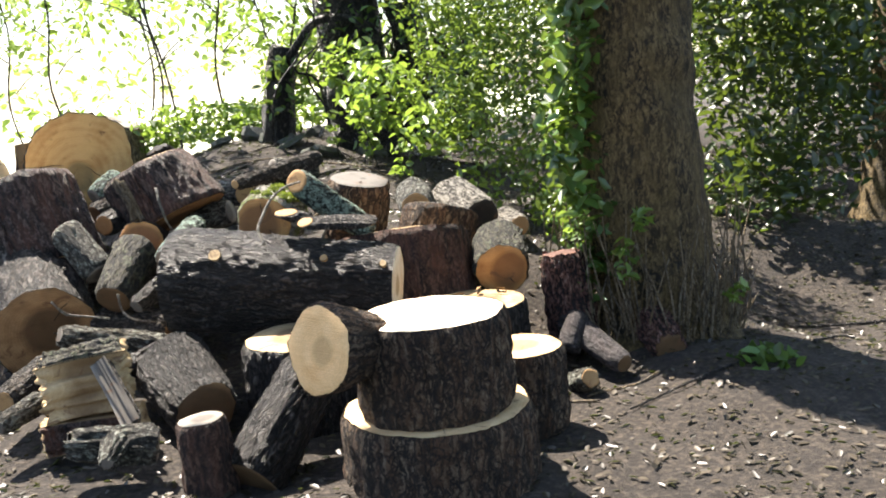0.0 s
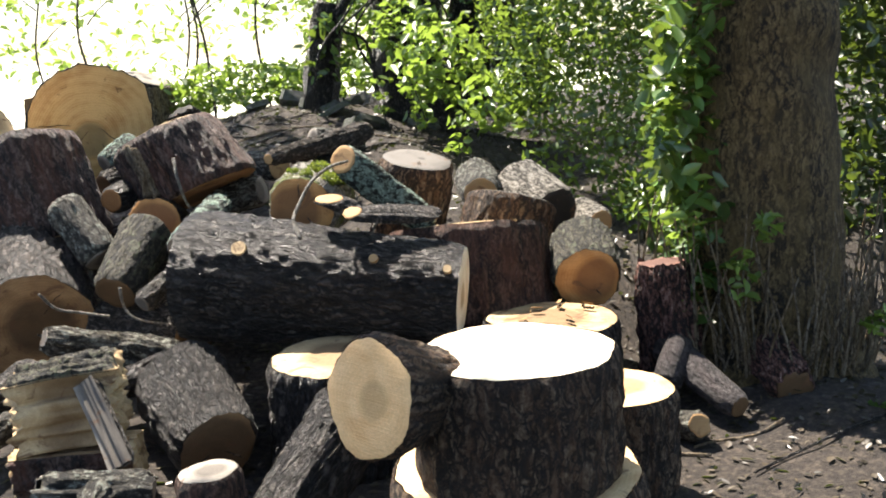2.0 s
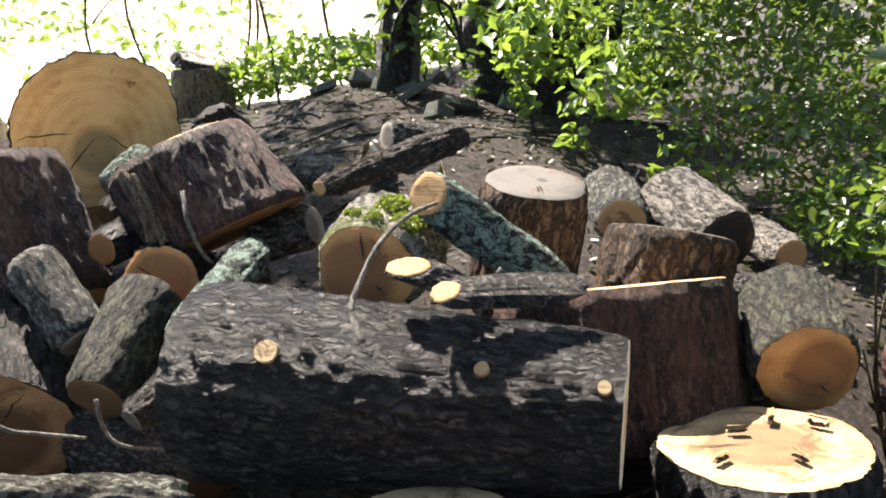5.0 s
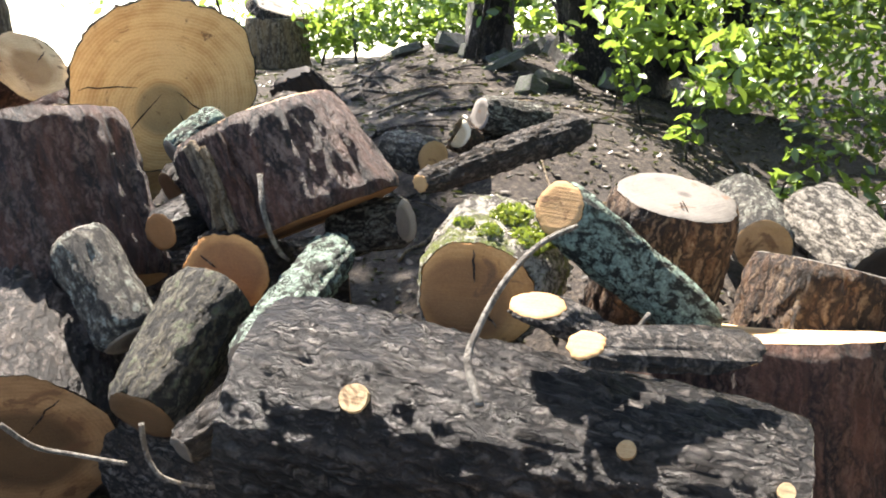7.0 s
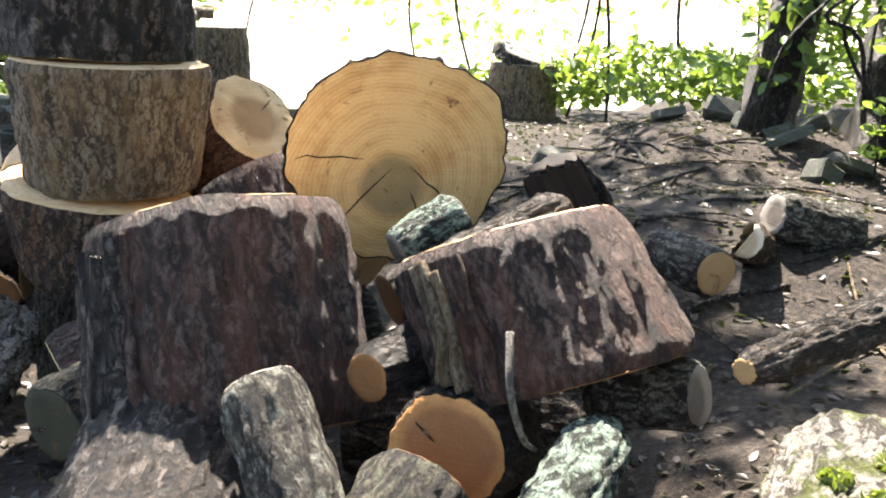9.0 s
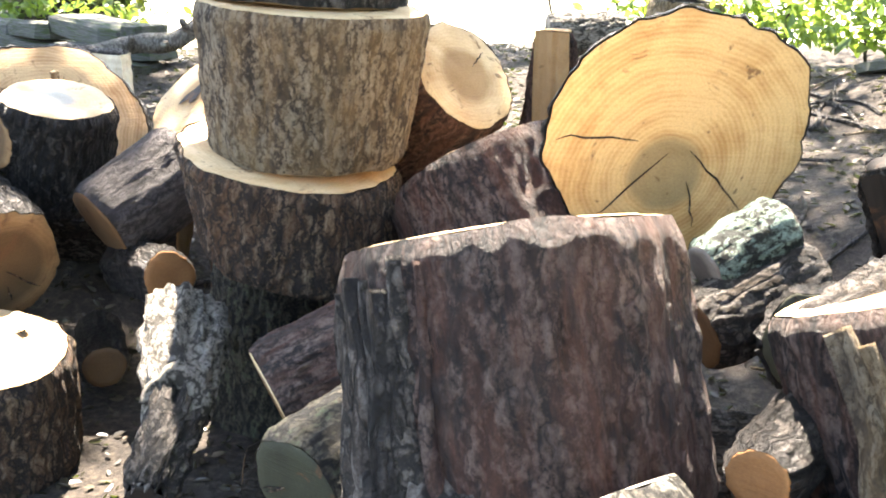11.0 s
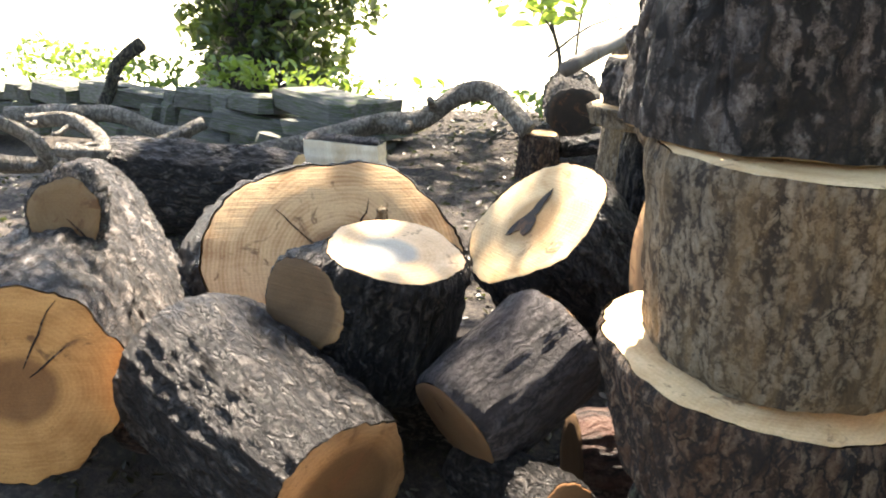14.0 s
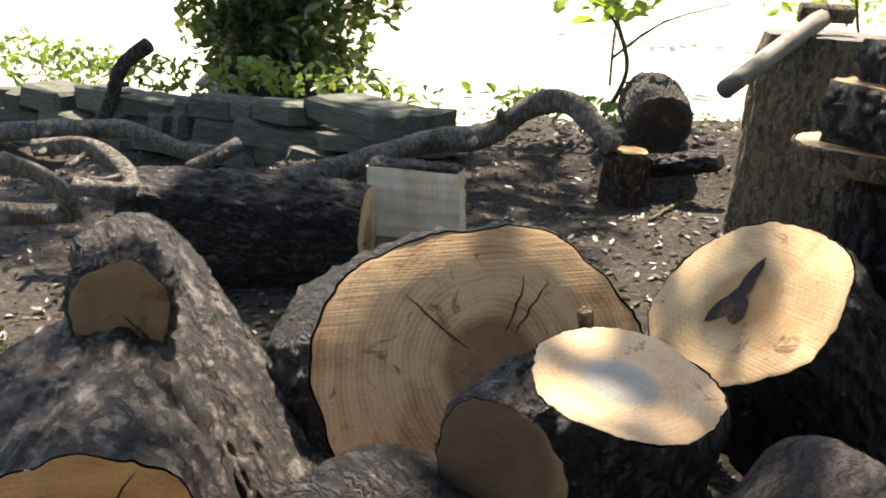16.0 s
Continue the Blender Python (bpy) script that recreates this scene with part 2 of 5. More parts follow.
CUT = {
    "pale": cut_material("cut_pale", (0.82, 0.72, 0.54), (0.62, 0.46, 0.27), (0.55, 0.38, 0.2), 0.2),
    "butter": cut_material("cut_butter", (0.66, 0.48, 0.27), (0.46, 0.28, 0.13), (0.42, 0.24, 0.10), 0.3, stain=0.15),
    # butter wood brightened: the light on the branch stub's face is in the colour
    "peach_lit": cut_material("cut_peach_lit", (0.82, 0.53, 0.26), (0.64, 0.35, 0.14), (0.70, 0.44, 0.20), 0.2),
    # weathered grey, darkened further to stand for shade on these tops
    "weathered": cut_material("cut_weathered_shaded", (0.135, 0.123, 0.108), (0.07, 0.062, 0.054), (0.06, 0.052, 0.045), 0.15, stain=0.3),
    "gold": cut_material("cut_gold", (0.62, 0.42, 0.19), (0.43, 0.24, 0.085), (0.34, 0.25, 0.12), 0.30, stain=0.12, rings=0.8, off=-0.08),
    "tan": cut_material("cut_tan", (0.58, 0.38, 0.20), (0.34, 0.18, 0.08), (0.26, 0.14, 0.07), 0.36, stain=0.25, rings=0.8),
    "orange": cut_material("cut_orange", (0.52, 0.27, 0.095), (0.32, 0.14, 0.045), (0.22, 0.10, 0.04), 0.3, stain=0.15),
    "brown": cut_material("cut_brown", (0.34, 0.20, 0.095), (0.17, 0.09, 0.04), (0.10, 0.06, 0.03), 0.4, stain=0.5),
    "grey": cut_material("cut_grey", (0.27, 0.245, 0.21), (0.15, 0.13, 0.105), (0.11, 0.095, 0.08), 0.2, stain=0.3),
    "dark": cut_material("cut_dark", (0.09, 0.075, 0.06), (0.03, 0.025, 0.02), (0.02, 0.017, 0.015), 0.4, stain=0.4),
    "chips": cut_material("cut_chips", (0.52, 0.38, 0.21), (0.30, 0.19, 0.09), (0.20, 0.12, 0.06), 0.4, stain=0.6),
    "moss": cut_material("cut_moss", (0.15, 0.16, 0.09), (0.05, 0.05, 0.03), (0.03, 0.03, 0.02), 0.4, stain=0.4),
    "rot": cut_material("cut_rot", (0.40, 0.20, 0.15), (0.14, 0.05, 0.035), (0.08, 0.04, 0.03), 0.3, stain=0.5),
    "stain": cut_material("cut_stain", (0.72, 0.52, 0.32), (0.52, 0.31, 0.155), (0.46, 0.47, 0.42), 0.24, stain=0.05),
}


def leaf_material(name, a, b, trans=0.45):
    m, n, l = nodes(name)
    n.remove(n["Principled BSDF"])
    geo = n.new("ShaderNodeNewGeometry")
    col = ramp(n, l, geo.outputs["Random Per Island"], [(0.0, a), (0.7, b), (1.0, tuple(min(1, c * 1.5) for c in b))])
    d, t, g = n.new("ShaderNodeBsdfDiffuse"), n.new("ShaderNodeBsdfTranslucent"), n.new("ShaderNodeBsdfGlossy")
    g.inputs["Roughness"].default_value = 0.4
    l.new(col, d.inputs["Color"])
    l.new(mix(n, l, 0.6, col, (0.30, 0.42, 0.05)), t.inputs["Color"])
    s1, s2 = n.new("ShaderNodeMixShader"), n.new("ShaderNodeMixShader")
    s1.inputs[0].default_value, s2.inputs[0].default_value = trans, 0.06
    l.new(d.outputs[0], s1.inputs[1]), l.new(t.outputs[0], s1.inputs[2])
    l.new(s1.outputs[0], s2.inputs[1]), l.new(g.outputs[0], s2.inputs[2])
    l.new(s2.outputs[0], n["Material Output"].inputs["Surface"])
    return m


LEAF = {
    "bush": leaf_material("leaf_bush", (0.022, 0.05, 0.010), (0.07, 0.13, 0.024), 0.38),
    "bright": leaf_material("leaf_bright", (0.06, 0.12, 0.022), (0.16, 0.25, 0.05), 0.5),
    "ivy": leaf_material("leaf_ivy", (0.02, 0.05, 0.012), (0.07, 0.14, 0.03), 0.3),
    "canopy": leaf_material("leaf_canopy", (0.03, 0.07, 0.012), (0.08, 0.16, 0.03), 0.4),
    # near-black: the path shrubs' shade is put into the leaf colour
    "dark": leaf_material("leaf_shaded", (0.006, 0.014, 0.005), (0.022, 0.044, 0.012), 0.2),
    "moss": leaf_material("leaf_moss", (0.07, 0.085, 0.008), (0.20, 0.22, 0.025), 0.3),
    "litter": leaf_material("leaf_litter", (0.010, 0.008, 0.005), (0.062, 0.049, 0.035), 0.1),
}


def soil_material():
    m, n, l = nodes("soil")
    p = n["Principled BSDF"]
    tc = n.new("ShaderNodeTexCoord")
    v = tc.outputs["Object"]
    a, b, c = noise_node(n, l, v, 3, 6, 0.65), noise_node(n, l, v, 38, 6, 0.7), noise_node(n, l, v, 170, 3, 0.7)
    col = ramp(n, l, b, [(0.3, (0.011, 0.009, 0.007)), (0.5, (0.034, 0.027, 0.021)), (0.72, (0.11, 0.09, 0.07))])
    col = mix(n, l, 0.7, col, ramp(n, l, a, [(0.3, (0.6, 0.58, 0.56)), (0.7, (1.5, 1.4, 1.3))]), 'MULTIPLY')
    l.new(col, p.inputs["Base Color"])
    p.inputs["Roughness"].default_value = 0.95
    l.new(bump(n, l, calc(n, l, 'ADD', b, calc(n, l, 'MULTIPLY', c, 0.5)), 0.9, 0.03), p.inputs["Normal"])
    return m


def field_material():
    m, n, l = nodes("dry_field")
    p = n["Principled BSDF"]
    tc = n.new("ShaderNodeTexCoord")
    v = tc.outputs["Object"]
    a, b = noise_node(n, l, v, 0.4, 6, 0.6), noise_node(n, l, v, 8, 6, 0.7)
    col = mix(n, l, b, ramp(n, l, a, [(0.35, (0.42, 0.45, 0.30)), (0.6, (0.62, 0.60, 0.48))]), (0.50, 0.50, 0.38))
    l.new(col, p.inputs["Base Color"])
    p.inputs["Roughness"].default_value = 0.9
    return m


def stone_material():
    m, n, l = nodes("slate")
    p = n["Principled BSDF"]
    v, _, rnd = shifted(n, l, (1, 1, 4))
    a, b = noise_node(n, l, v, 6, 7, 0.65), noise_node(n, l, v, 60, 4, 0.7)
    col = ramp(n, l, a, [(0.3, (0.035, 0.037, 0.033)), (0.55, (0.10, 0.10, 0.088)), (0.75, (0.22, 0.22, 0.19))])
    spot = noise_node(n, l, v, 4, 5, 0.7)
    col = mix(n, l, ramp(n, l, spot, [(0.50, (0, 0, 0)), (0.60, (1, 1, 1))]), col, (0.045, 0.07, 0.018))
    l.new(col, p.inputs["Base Color"])
    p.inputs["Roughness"].default_value = 0.85
    l.new(bump(n, l, calc(n, l, 'ADD', a, b), 0.6, 0.015), p.inputs["Normal"])
    return m


SOIL, FIELD, SLATE = soil_material(), field_material(), stone_material()

# ---- ground ----
HEIGHTS = [(0, 0, 0), (0, 2, 0), (-1.5, 3, .07), (.8, 3.3, -.04), (1, 5.0, -.07), (2, 5.5, -.22), (3.7, 9, -.22), (.5, 4.4, -.07),
           (-.6, 4, -.02), (-1.6, 4.4, .1), (.35, 5.7, .38), (-.5, 6, .58), (-1.2, 7.5, .80), (-1.8, 9.4, .93), (-2.8, 8.6, .68),
           (-2.4, 5.5, .3), (-3.3, 5.9, .06), (-3.7, 5.4, .08), (-5.6, 8, .42), (-8, 8.6, .22), (-12, 9.8, -.3), (-10, 8, -.1), (-6.2, 6.4, .36), (-9.4, 10.5, .1),
           (-4.4, 7, .3), (-3.5, 4.2, .1), (-2.2, 3.2, .05), (1, 7.5, .35), (1.5, 11, .6), (-5, 3, .1), (4, 3, -.25), (-6, 10.2, .6), (-1, 12, .9), (-5.3, 8.5, .45), (-5.3, 9.5, .68), (-4.4, 9.6, .72), (-3.5, 10.6, .70), (.95, 4.65, .10), (-6.6, 8.3, .46)]


def ground_z(x, y):
    s = w = 0.0
    for hx, hy, hz in HEIGHTS:
        k = 1.0 / ((x - hx) ** 2 + (y - hy) ** 2 + 0.12) ** 1.7
        s, w = s + k * hz, w + k
    z = s / w
    far = min(1.0, max(0.0, (math.hypot(x + 2, y - 5) - 9) / 10))
    z = z * (1 - far) + 0.45 * far
    if far < 1:
        z += 0.035 * noise.noise((x * 2.2, y * 2.2, 0)) + 0.015 * noise.noise((x * 9, y * 9, 3))
    return z


def mesh_of(name, verts, faces, mat, smooth=False):
    me = bpy.data.meshes.new(name)
    me.from_pydata(verts, [], faces)
    if smooth:
        me.polygons.foreach_set("use_smooth", [True] * len(me.polygons))
    for x in (mat if isinstance(mat, (list, tuple)) else [mat]):
        me.materials.append(x)
    me.update()
    return me


def spaced(lo, hi, fine_lo, fine_hi, step):
    a = [fine_lo + step * i for i in range(int((fine_hi - fine_lo) / step) + 1)]
    d, x = step, a[-1]
    while x < hi:
        d *= 1.35
        x += d
        a.append(x)
    d, x = step, a[0]
    while x > lo:
        d *= 1.35
        x -= d
        a.insert(0, x)
    return a


gx, gy = spaced(-900, 900, -10, 5, 0.11), spaced(-900, 900, 1, 12, 0.11)
gv = [(x, y, ground_z(x, y)) for y in gy for x in gx]
W = len(gx)
gf, gm = [], []
for j in range(len(gy) - 1):
    for i in range(W - 1):
        gf.append((j * W + i, j * W + i + 1, (j + 1) * W + i + 1, (j + 1) * W + i))
        x, y = gx[i], gy[j]
        edge = 9.4 + 0.3 * noise.noise((x * 0.6, 0, 5)) + max(0, x + 7) * .65 if x < -3 else 13.0 + (x + 3) * 1.5
        gm.append(1 if y > edge and x < 3 else 0)
gme = mesh_of("ground", gv, gf, [SOIL, FIELD], True)
gme.polygons.foreach_set("material_index", gm)
tagged(new("ground", gme), "dark soil with leaf litter, pale sunlit field beyond", "ground", kind="structure")


# ---- logs ----
def part(name, me, parent, label=""):
    ob = new(name, me)
    ob.parent = parent
    if label:
        ob["label"] = label
    return ob


def log(name, top, bottom, r_top, r_bot, bark="dark", cut="butter", seed=0, label="", cat="log", rough=0.05, split=None, squash=1.0, heart=0, lean=None, knots=(), end=None, strips=(), cracks=None, toward=(-.15, -1, .35)):
    """A sawn log: an Empty at its lower cut, a barked side, two sawn faces, and a riven face where it is split."""
    rng = random.Random(seed)
    a, b = Vector(bottom), Vector(top)
    axis = b - a
    length = axis.length
    turn = axis.to_track_quat('Z', 'Y').to_matrix().to_4x4()
    if split is not None:   # the riven side looks this way
        w = turn.to_3x3().inverted() @ Vector(toward)
        turn = turn @ Matrix.Rotation(math.atan2(w.y, w.x) + math.pi / 2, 4, 'Z')
    slide = turn.to_3x3().inverted() @ Vector(lean) if lean else Vector()
    thing = new(name)
    thing.empty_display_size = 0.1
    thing.matrix_world = Matrix.Translation(a) @ turn
    tagged(thing, label, cat)
    thick = max(r_top, r_bot)
    seg, rings = (128, max(24, min(72, int(length / .013)))) if thick > .11 else (60, max(20, min(48, int(length / .014))))
    scaly = {"dark": .9, "scaly": 1.0, "grey": 1.2, "brown": .5, "pale": .35, "slab": .35, "purple": .12, "red": .6, "rot": 1.2, "lichen": .8, "green": 1.0, "moss": .7}.get(bark, .6)
    rugged = {"purple": .25, "birch": .6, "pale": .7, "slab": .8}.get(bark, 1.0)
    o = seed * 7.3
    lobes = [(k, rng.uniform(0, 6.28), rng.uniform(0.01, 0.05) / k ** 0.5) for k in (2, 3, 5)]
    spin = rng.uniform(0, 6.28) if split is None else -math.pi / 2

    def shape(th):
        return 1.0 + sum(w * math.sin(k * th + p) for k, p, w in lobes)

    def place(i, j, inset=0.0):
        u = j / (rings - 1)
        th = 2 * math.pi * i / seg + spin
        r = (r_bot + (r_top - r_bot) * u) * shape(th)
        c, s = math.cos(th), math.sin(th)
        q = (c * 3 + o, s * 3, u * length / max(r_top, .05) * 0.35)
        big = noise.fractal(q, 0.8, 2.2, 3)
        ridge = abs(noise.noise((c * 10 + o + 2 * noise.noise((c * 3, s * 3, u * length * 9)), s * 10, u * length * 7)))
        fine = noise.noise((c * 26 + o, s * 26, u * length * 16))
        edge = min(1.0, min(u, 1 - u) * 14)
        r *= 1 + rough * big * 0.9
        if not inset:
            r += rugged * (0.08 * (ridge - 0.3) + 0.035 * fine) * min(r, .2) * (0.2 + 0.8 * edge)
            cell = noise.voronoi((c * thick * 40 + o, s * thick * 40, u * length * 12 + 1.5 * big))[0]
            r += scaly * 0.0095 * (min(0.5, cell[1] - cell[0]) * 2 - 0.6) * (0.3 + 0.7 * edge)
            r -= 0.012 * (1 - edge)
        x, y = c * r, s * r * squash
        if split is not None and y < r_top * split:
            y = r_top * split + 0.012 * noise.noise((x * 8, u * 5, o))
        z = u * length
        if j in (0, rings - 1):
            z += 0.006 * noise.noise((c * 3, s * 3, o + j)) * (1 if rough < .15 else 5)
        return (x + slide.x * (1 - u), y + slide.y * (1 - u), z)

    verts = [place(i, j) for j in range(rings) for i in range(seg)]
    faces = [(j * seg + i, j * seg + (i + 1) % seg, (j + 1) * seg + (i + 1) % seg, (j + 1) * seg + i) for j in range(rings - 1) for i in range(seg)]
    part("bark", mesh_of("bark", verts, faces, BARK[bark], True), thing)
    for nm, j, zo, mt in (("cut_face", rings - 1, 0.003, CUT[cut]), ("cut_end", 0, -0.003, CUT[end or cut])):
        base = [Vector(place(i, j)) for i in range(seg)]
        cx = sum(base, Vector()) / seg
        fv, ff = [], []
        levels = (0.985, 0.955, 0.7, 0.4, 0.15)
        for li, k in enumerate(levels):
            for pnt in base:
                q = cx + (pnt - cx) * k
                dz = 0.0 if li < 2 else 0.0025 * noise.noise((q.x * 14, q.y * 14, o))
                fv.append((q.x, q.y, j * length / (rings - 1) + (zo if li else 0) + dz))
        fv.append((cx.x, cx.y, j * length / (rings - 1) + zo))
        for li in range(len(levels) - 1):
            for i in range(seg):
                q = (li * seg + i, li * seg + (i + 1) % seg, (li + 1) * seg + (i + 1) % seg, (li + 1) * seg + i)
                ff.append(q if j else q[::-1])
        li = len(levels) - 1
        for i in range(seg):
            q = (li * seg + i, li * seg + (i + 1) % seg, len(fv) - 1)
            ff.append(q if j else q[::-1])
        part(nm, mesh_of(nm, fv, ff, mt, True), thing)
        rad = r_top if j else r_bot
        count = cracks if cracks is not None else (rng.choice((0, 1, 2, 2)) if rad > .1 and cut != "pale" else 0)
        for k in range(count):   # drying checks, open from the heart outwards
            a0, r1, r2 = rng.uniform(0, 6.28), rad * rng.uniform(.05, .35), rad * rng.uniform(.55, .93)
            cv, n = [], 7
            for q in range(n):
                rr, th = r1 + (r2 - r1) * q / (n - 1), a0 + rng.uniform(-.03, .03)
                w = .0022 * math.sin(math.pi * (q + .3) / (n - .4)) + .0004
                for sgn in (-1, 1):
                    cv.append((cx.x + rr * math.cos(th) - sgn * w * math.sin(th), cx.y + rr * math.sin(th) * squash + sgn * w * math.cos(th), j * length / (rings - 1) + zo * 2.2))
            cf = [(2 * q, 2 * q + 2, 2 * q + 3, 2 * q + 1) for q in range(n - 1)]
            part("crack", mesh_of("crack", cv, cf, BARK["brown"]), thing)
        if heart and j:
            hv = []
            for q in range(22):
                th = 2 * math.pi * q / 22
                rr = .030 + .05 * abs(math.cos(th * 1.5 + .6)) ** 3 + .008 * rng.uniform(-1, 1)
                hv.append((cx.x - .02 + rr * math.cos(th) * .6, cx.y + rr * math.sin(th) * 1.5, j * length / (rings - 1) + zo * 2.5))
            part("heart_mark", mesh_of("heart_mark", hv, [tuple(range(22))], CUT["dark"]), thing, "dark star-shaped rot stain")
    if split is not None:
        hw = r_top * math.sqrt(max(0.05, 1 - split * split)) * 0.96
        nx, nz = 26, 14
        fv = []
        for jz in range(nz):
            for ix in range(nx):
                x, z = hw * (2 * ix / (nx - 1) - 1), length * jz / (nz - 1)
                fv.append((x, r_top * split - 0.014 + 0.012 * noise.noise((x * 20, z * 3, o)) + 0.012 * noise.noise((x * 70, z * 5, o + 3)), z))
        ff = [(jz * nx + ix, jz * nx + ix + 1, (jz + 1) * nx + ix + 1, (jz + 1) * nx + ix) for jz in range(nz - 1) for ix in range(nx - 1)]
        part("split_face", mesh_of("split_face", fv, ff, CUT[cut], True), thing, "riven wood")
    inv = (Matrix.Translation(a) @ turn).inverted()
    for sx, sy, tone, width in strips:   # strips of bark lifting from the side, top to bottom
        w = turn.to_3x3().inverted() @ Vector((sx, sy, 0))
        th, path = math.atan2(w.y, w.x), []
        lo, hi = rng.uniform(.02, .2), rng.uniform(.85, .985)
        for q in range(9):
            u = lo + (hi - lo) * q / 8
            t2 = th + .05 * noise.noise((u * 4, o, sx))
            r = (r_bot + (r_top - r_bot) * u) * shape(t2) * 1.004
            path.append((r * math.cos(t2) + slide.x * (1 - u), r * math.sin(t2) * squash + slide.y * (1 - u), u * length))
        v, f = tube(path, width * 1.3, width * .8, 8, 4, .9, seed)
        part("bark_strip", mesh_of("bark_strip", v, f, BARK[tone], True), thing, "lifting strip of bark")
    for kx, ky, kz, kr in knots:   # sawn-off twigs, flush with the bark
        q = inv @ Vector((kx, ky, kz))
        out = Vector((q.x, q.y, 0)).normalized()
        c = out * (r_bot + (r_top - r_bot) * q.z / length) + Vector((0, 0, q.z))
        v, f = tube([c - out * .05, c + out * .006, c + out * .012], kr * 1.1, kr, 14, 3, .1, seed)
        part("knot", mesh_of("knot", v, f, CUT["chips"], False), thing, "pale sawn knot")
    return thing


def tube(pts, r0, r1, seg=10, sub=4, knob=0.12, seed=0):
    p = [Vector(q) for q in pts]
    path = []
    for i in range(len(p) - 1):
        p0, p1, p2, p3 = p[max(i - 1, 0)], p[i], p[i + 1], p[min(i + 2, len(p) - 1)]
        for k in range(sub):
            t = k / sub
            path.append(0.5 * ((2 * p1) + (p2 - p0) * t + (2 * p0 - 5 * p1 + 4 * p2 - p3) * t * t + (3 * p1 - p0 - 3 * p2 + p3) * t ** 3))
    path.append(p[-1])
    verts, faces = [], []
    ref = Vector((0.31, 0.2, 0.93))
    for i, c in enumerate(path):
        d = (path[min(i + 1, len(path) - 1)] - path[max(i - 1, 0)]).normalized()
        s = d.cross(ref).normalized()
        t = d.cross(s)
        r = r0 + (r1 - r0) * i / (len(path) - 1)
        for k in range(seg):
            th = 2 * math.pi * k / seg
            rr = r * (1 + knob * noise.noise((c.x * 5 + math.cos(th), c.y * 5 + math.sin(th), c.z * 5 + seed)))
            verts.append(c + (s * math.cos(th) + t * math.sin(th)) * rr)
    for i in range(len(path) - 1):
        for k in range(seg):
            faces.append((i * seg + k, i * seg + (k + 1) % seg, (i + 1) * seg + (k + 1) % seg, (i + 1) * seg + k))
    faces.append(tuple(range(seg))[::-1])
    faces.append(tuple(range(len(verts) - seg, len(verts))))
    return verts, faces


def limb(name, pts, r0, r1, bark, label):
    v, f = tube(pts, r0, r1, 12 if r0 > .03 else 7, 6, 0.3 if r0 > .03 else .2, len(pts))
    thing = tagged(new(name, mesh_of(name, v, f, BARK[bark], True)), label, "branch")
    if r0 > .03:
        rng = random.Random(len(pts) * 13 + int(r0 * 1000))
        for k in range(max(1, len(pts) // 2)):
            p, q = Vector(pts[k]), Vector(pts[k + 1])
            c = p.lerp(q, rng.uniform(.3, .8))
            side = (q - p).cross(Vector((rng.uniform(-1, 1), rng.uniform(-1, 1), 1.2))).normalized() * (.6 + r0) * .22
            v, f = tube([c, c + side * .6, c + side + Vector((0, 0, .02))], r0 * .42, r0 * .3, 8, 3, .2, k)
            part("stub", mesh_of("stub", v, f, BARK[bark], True), thing)
    return thing


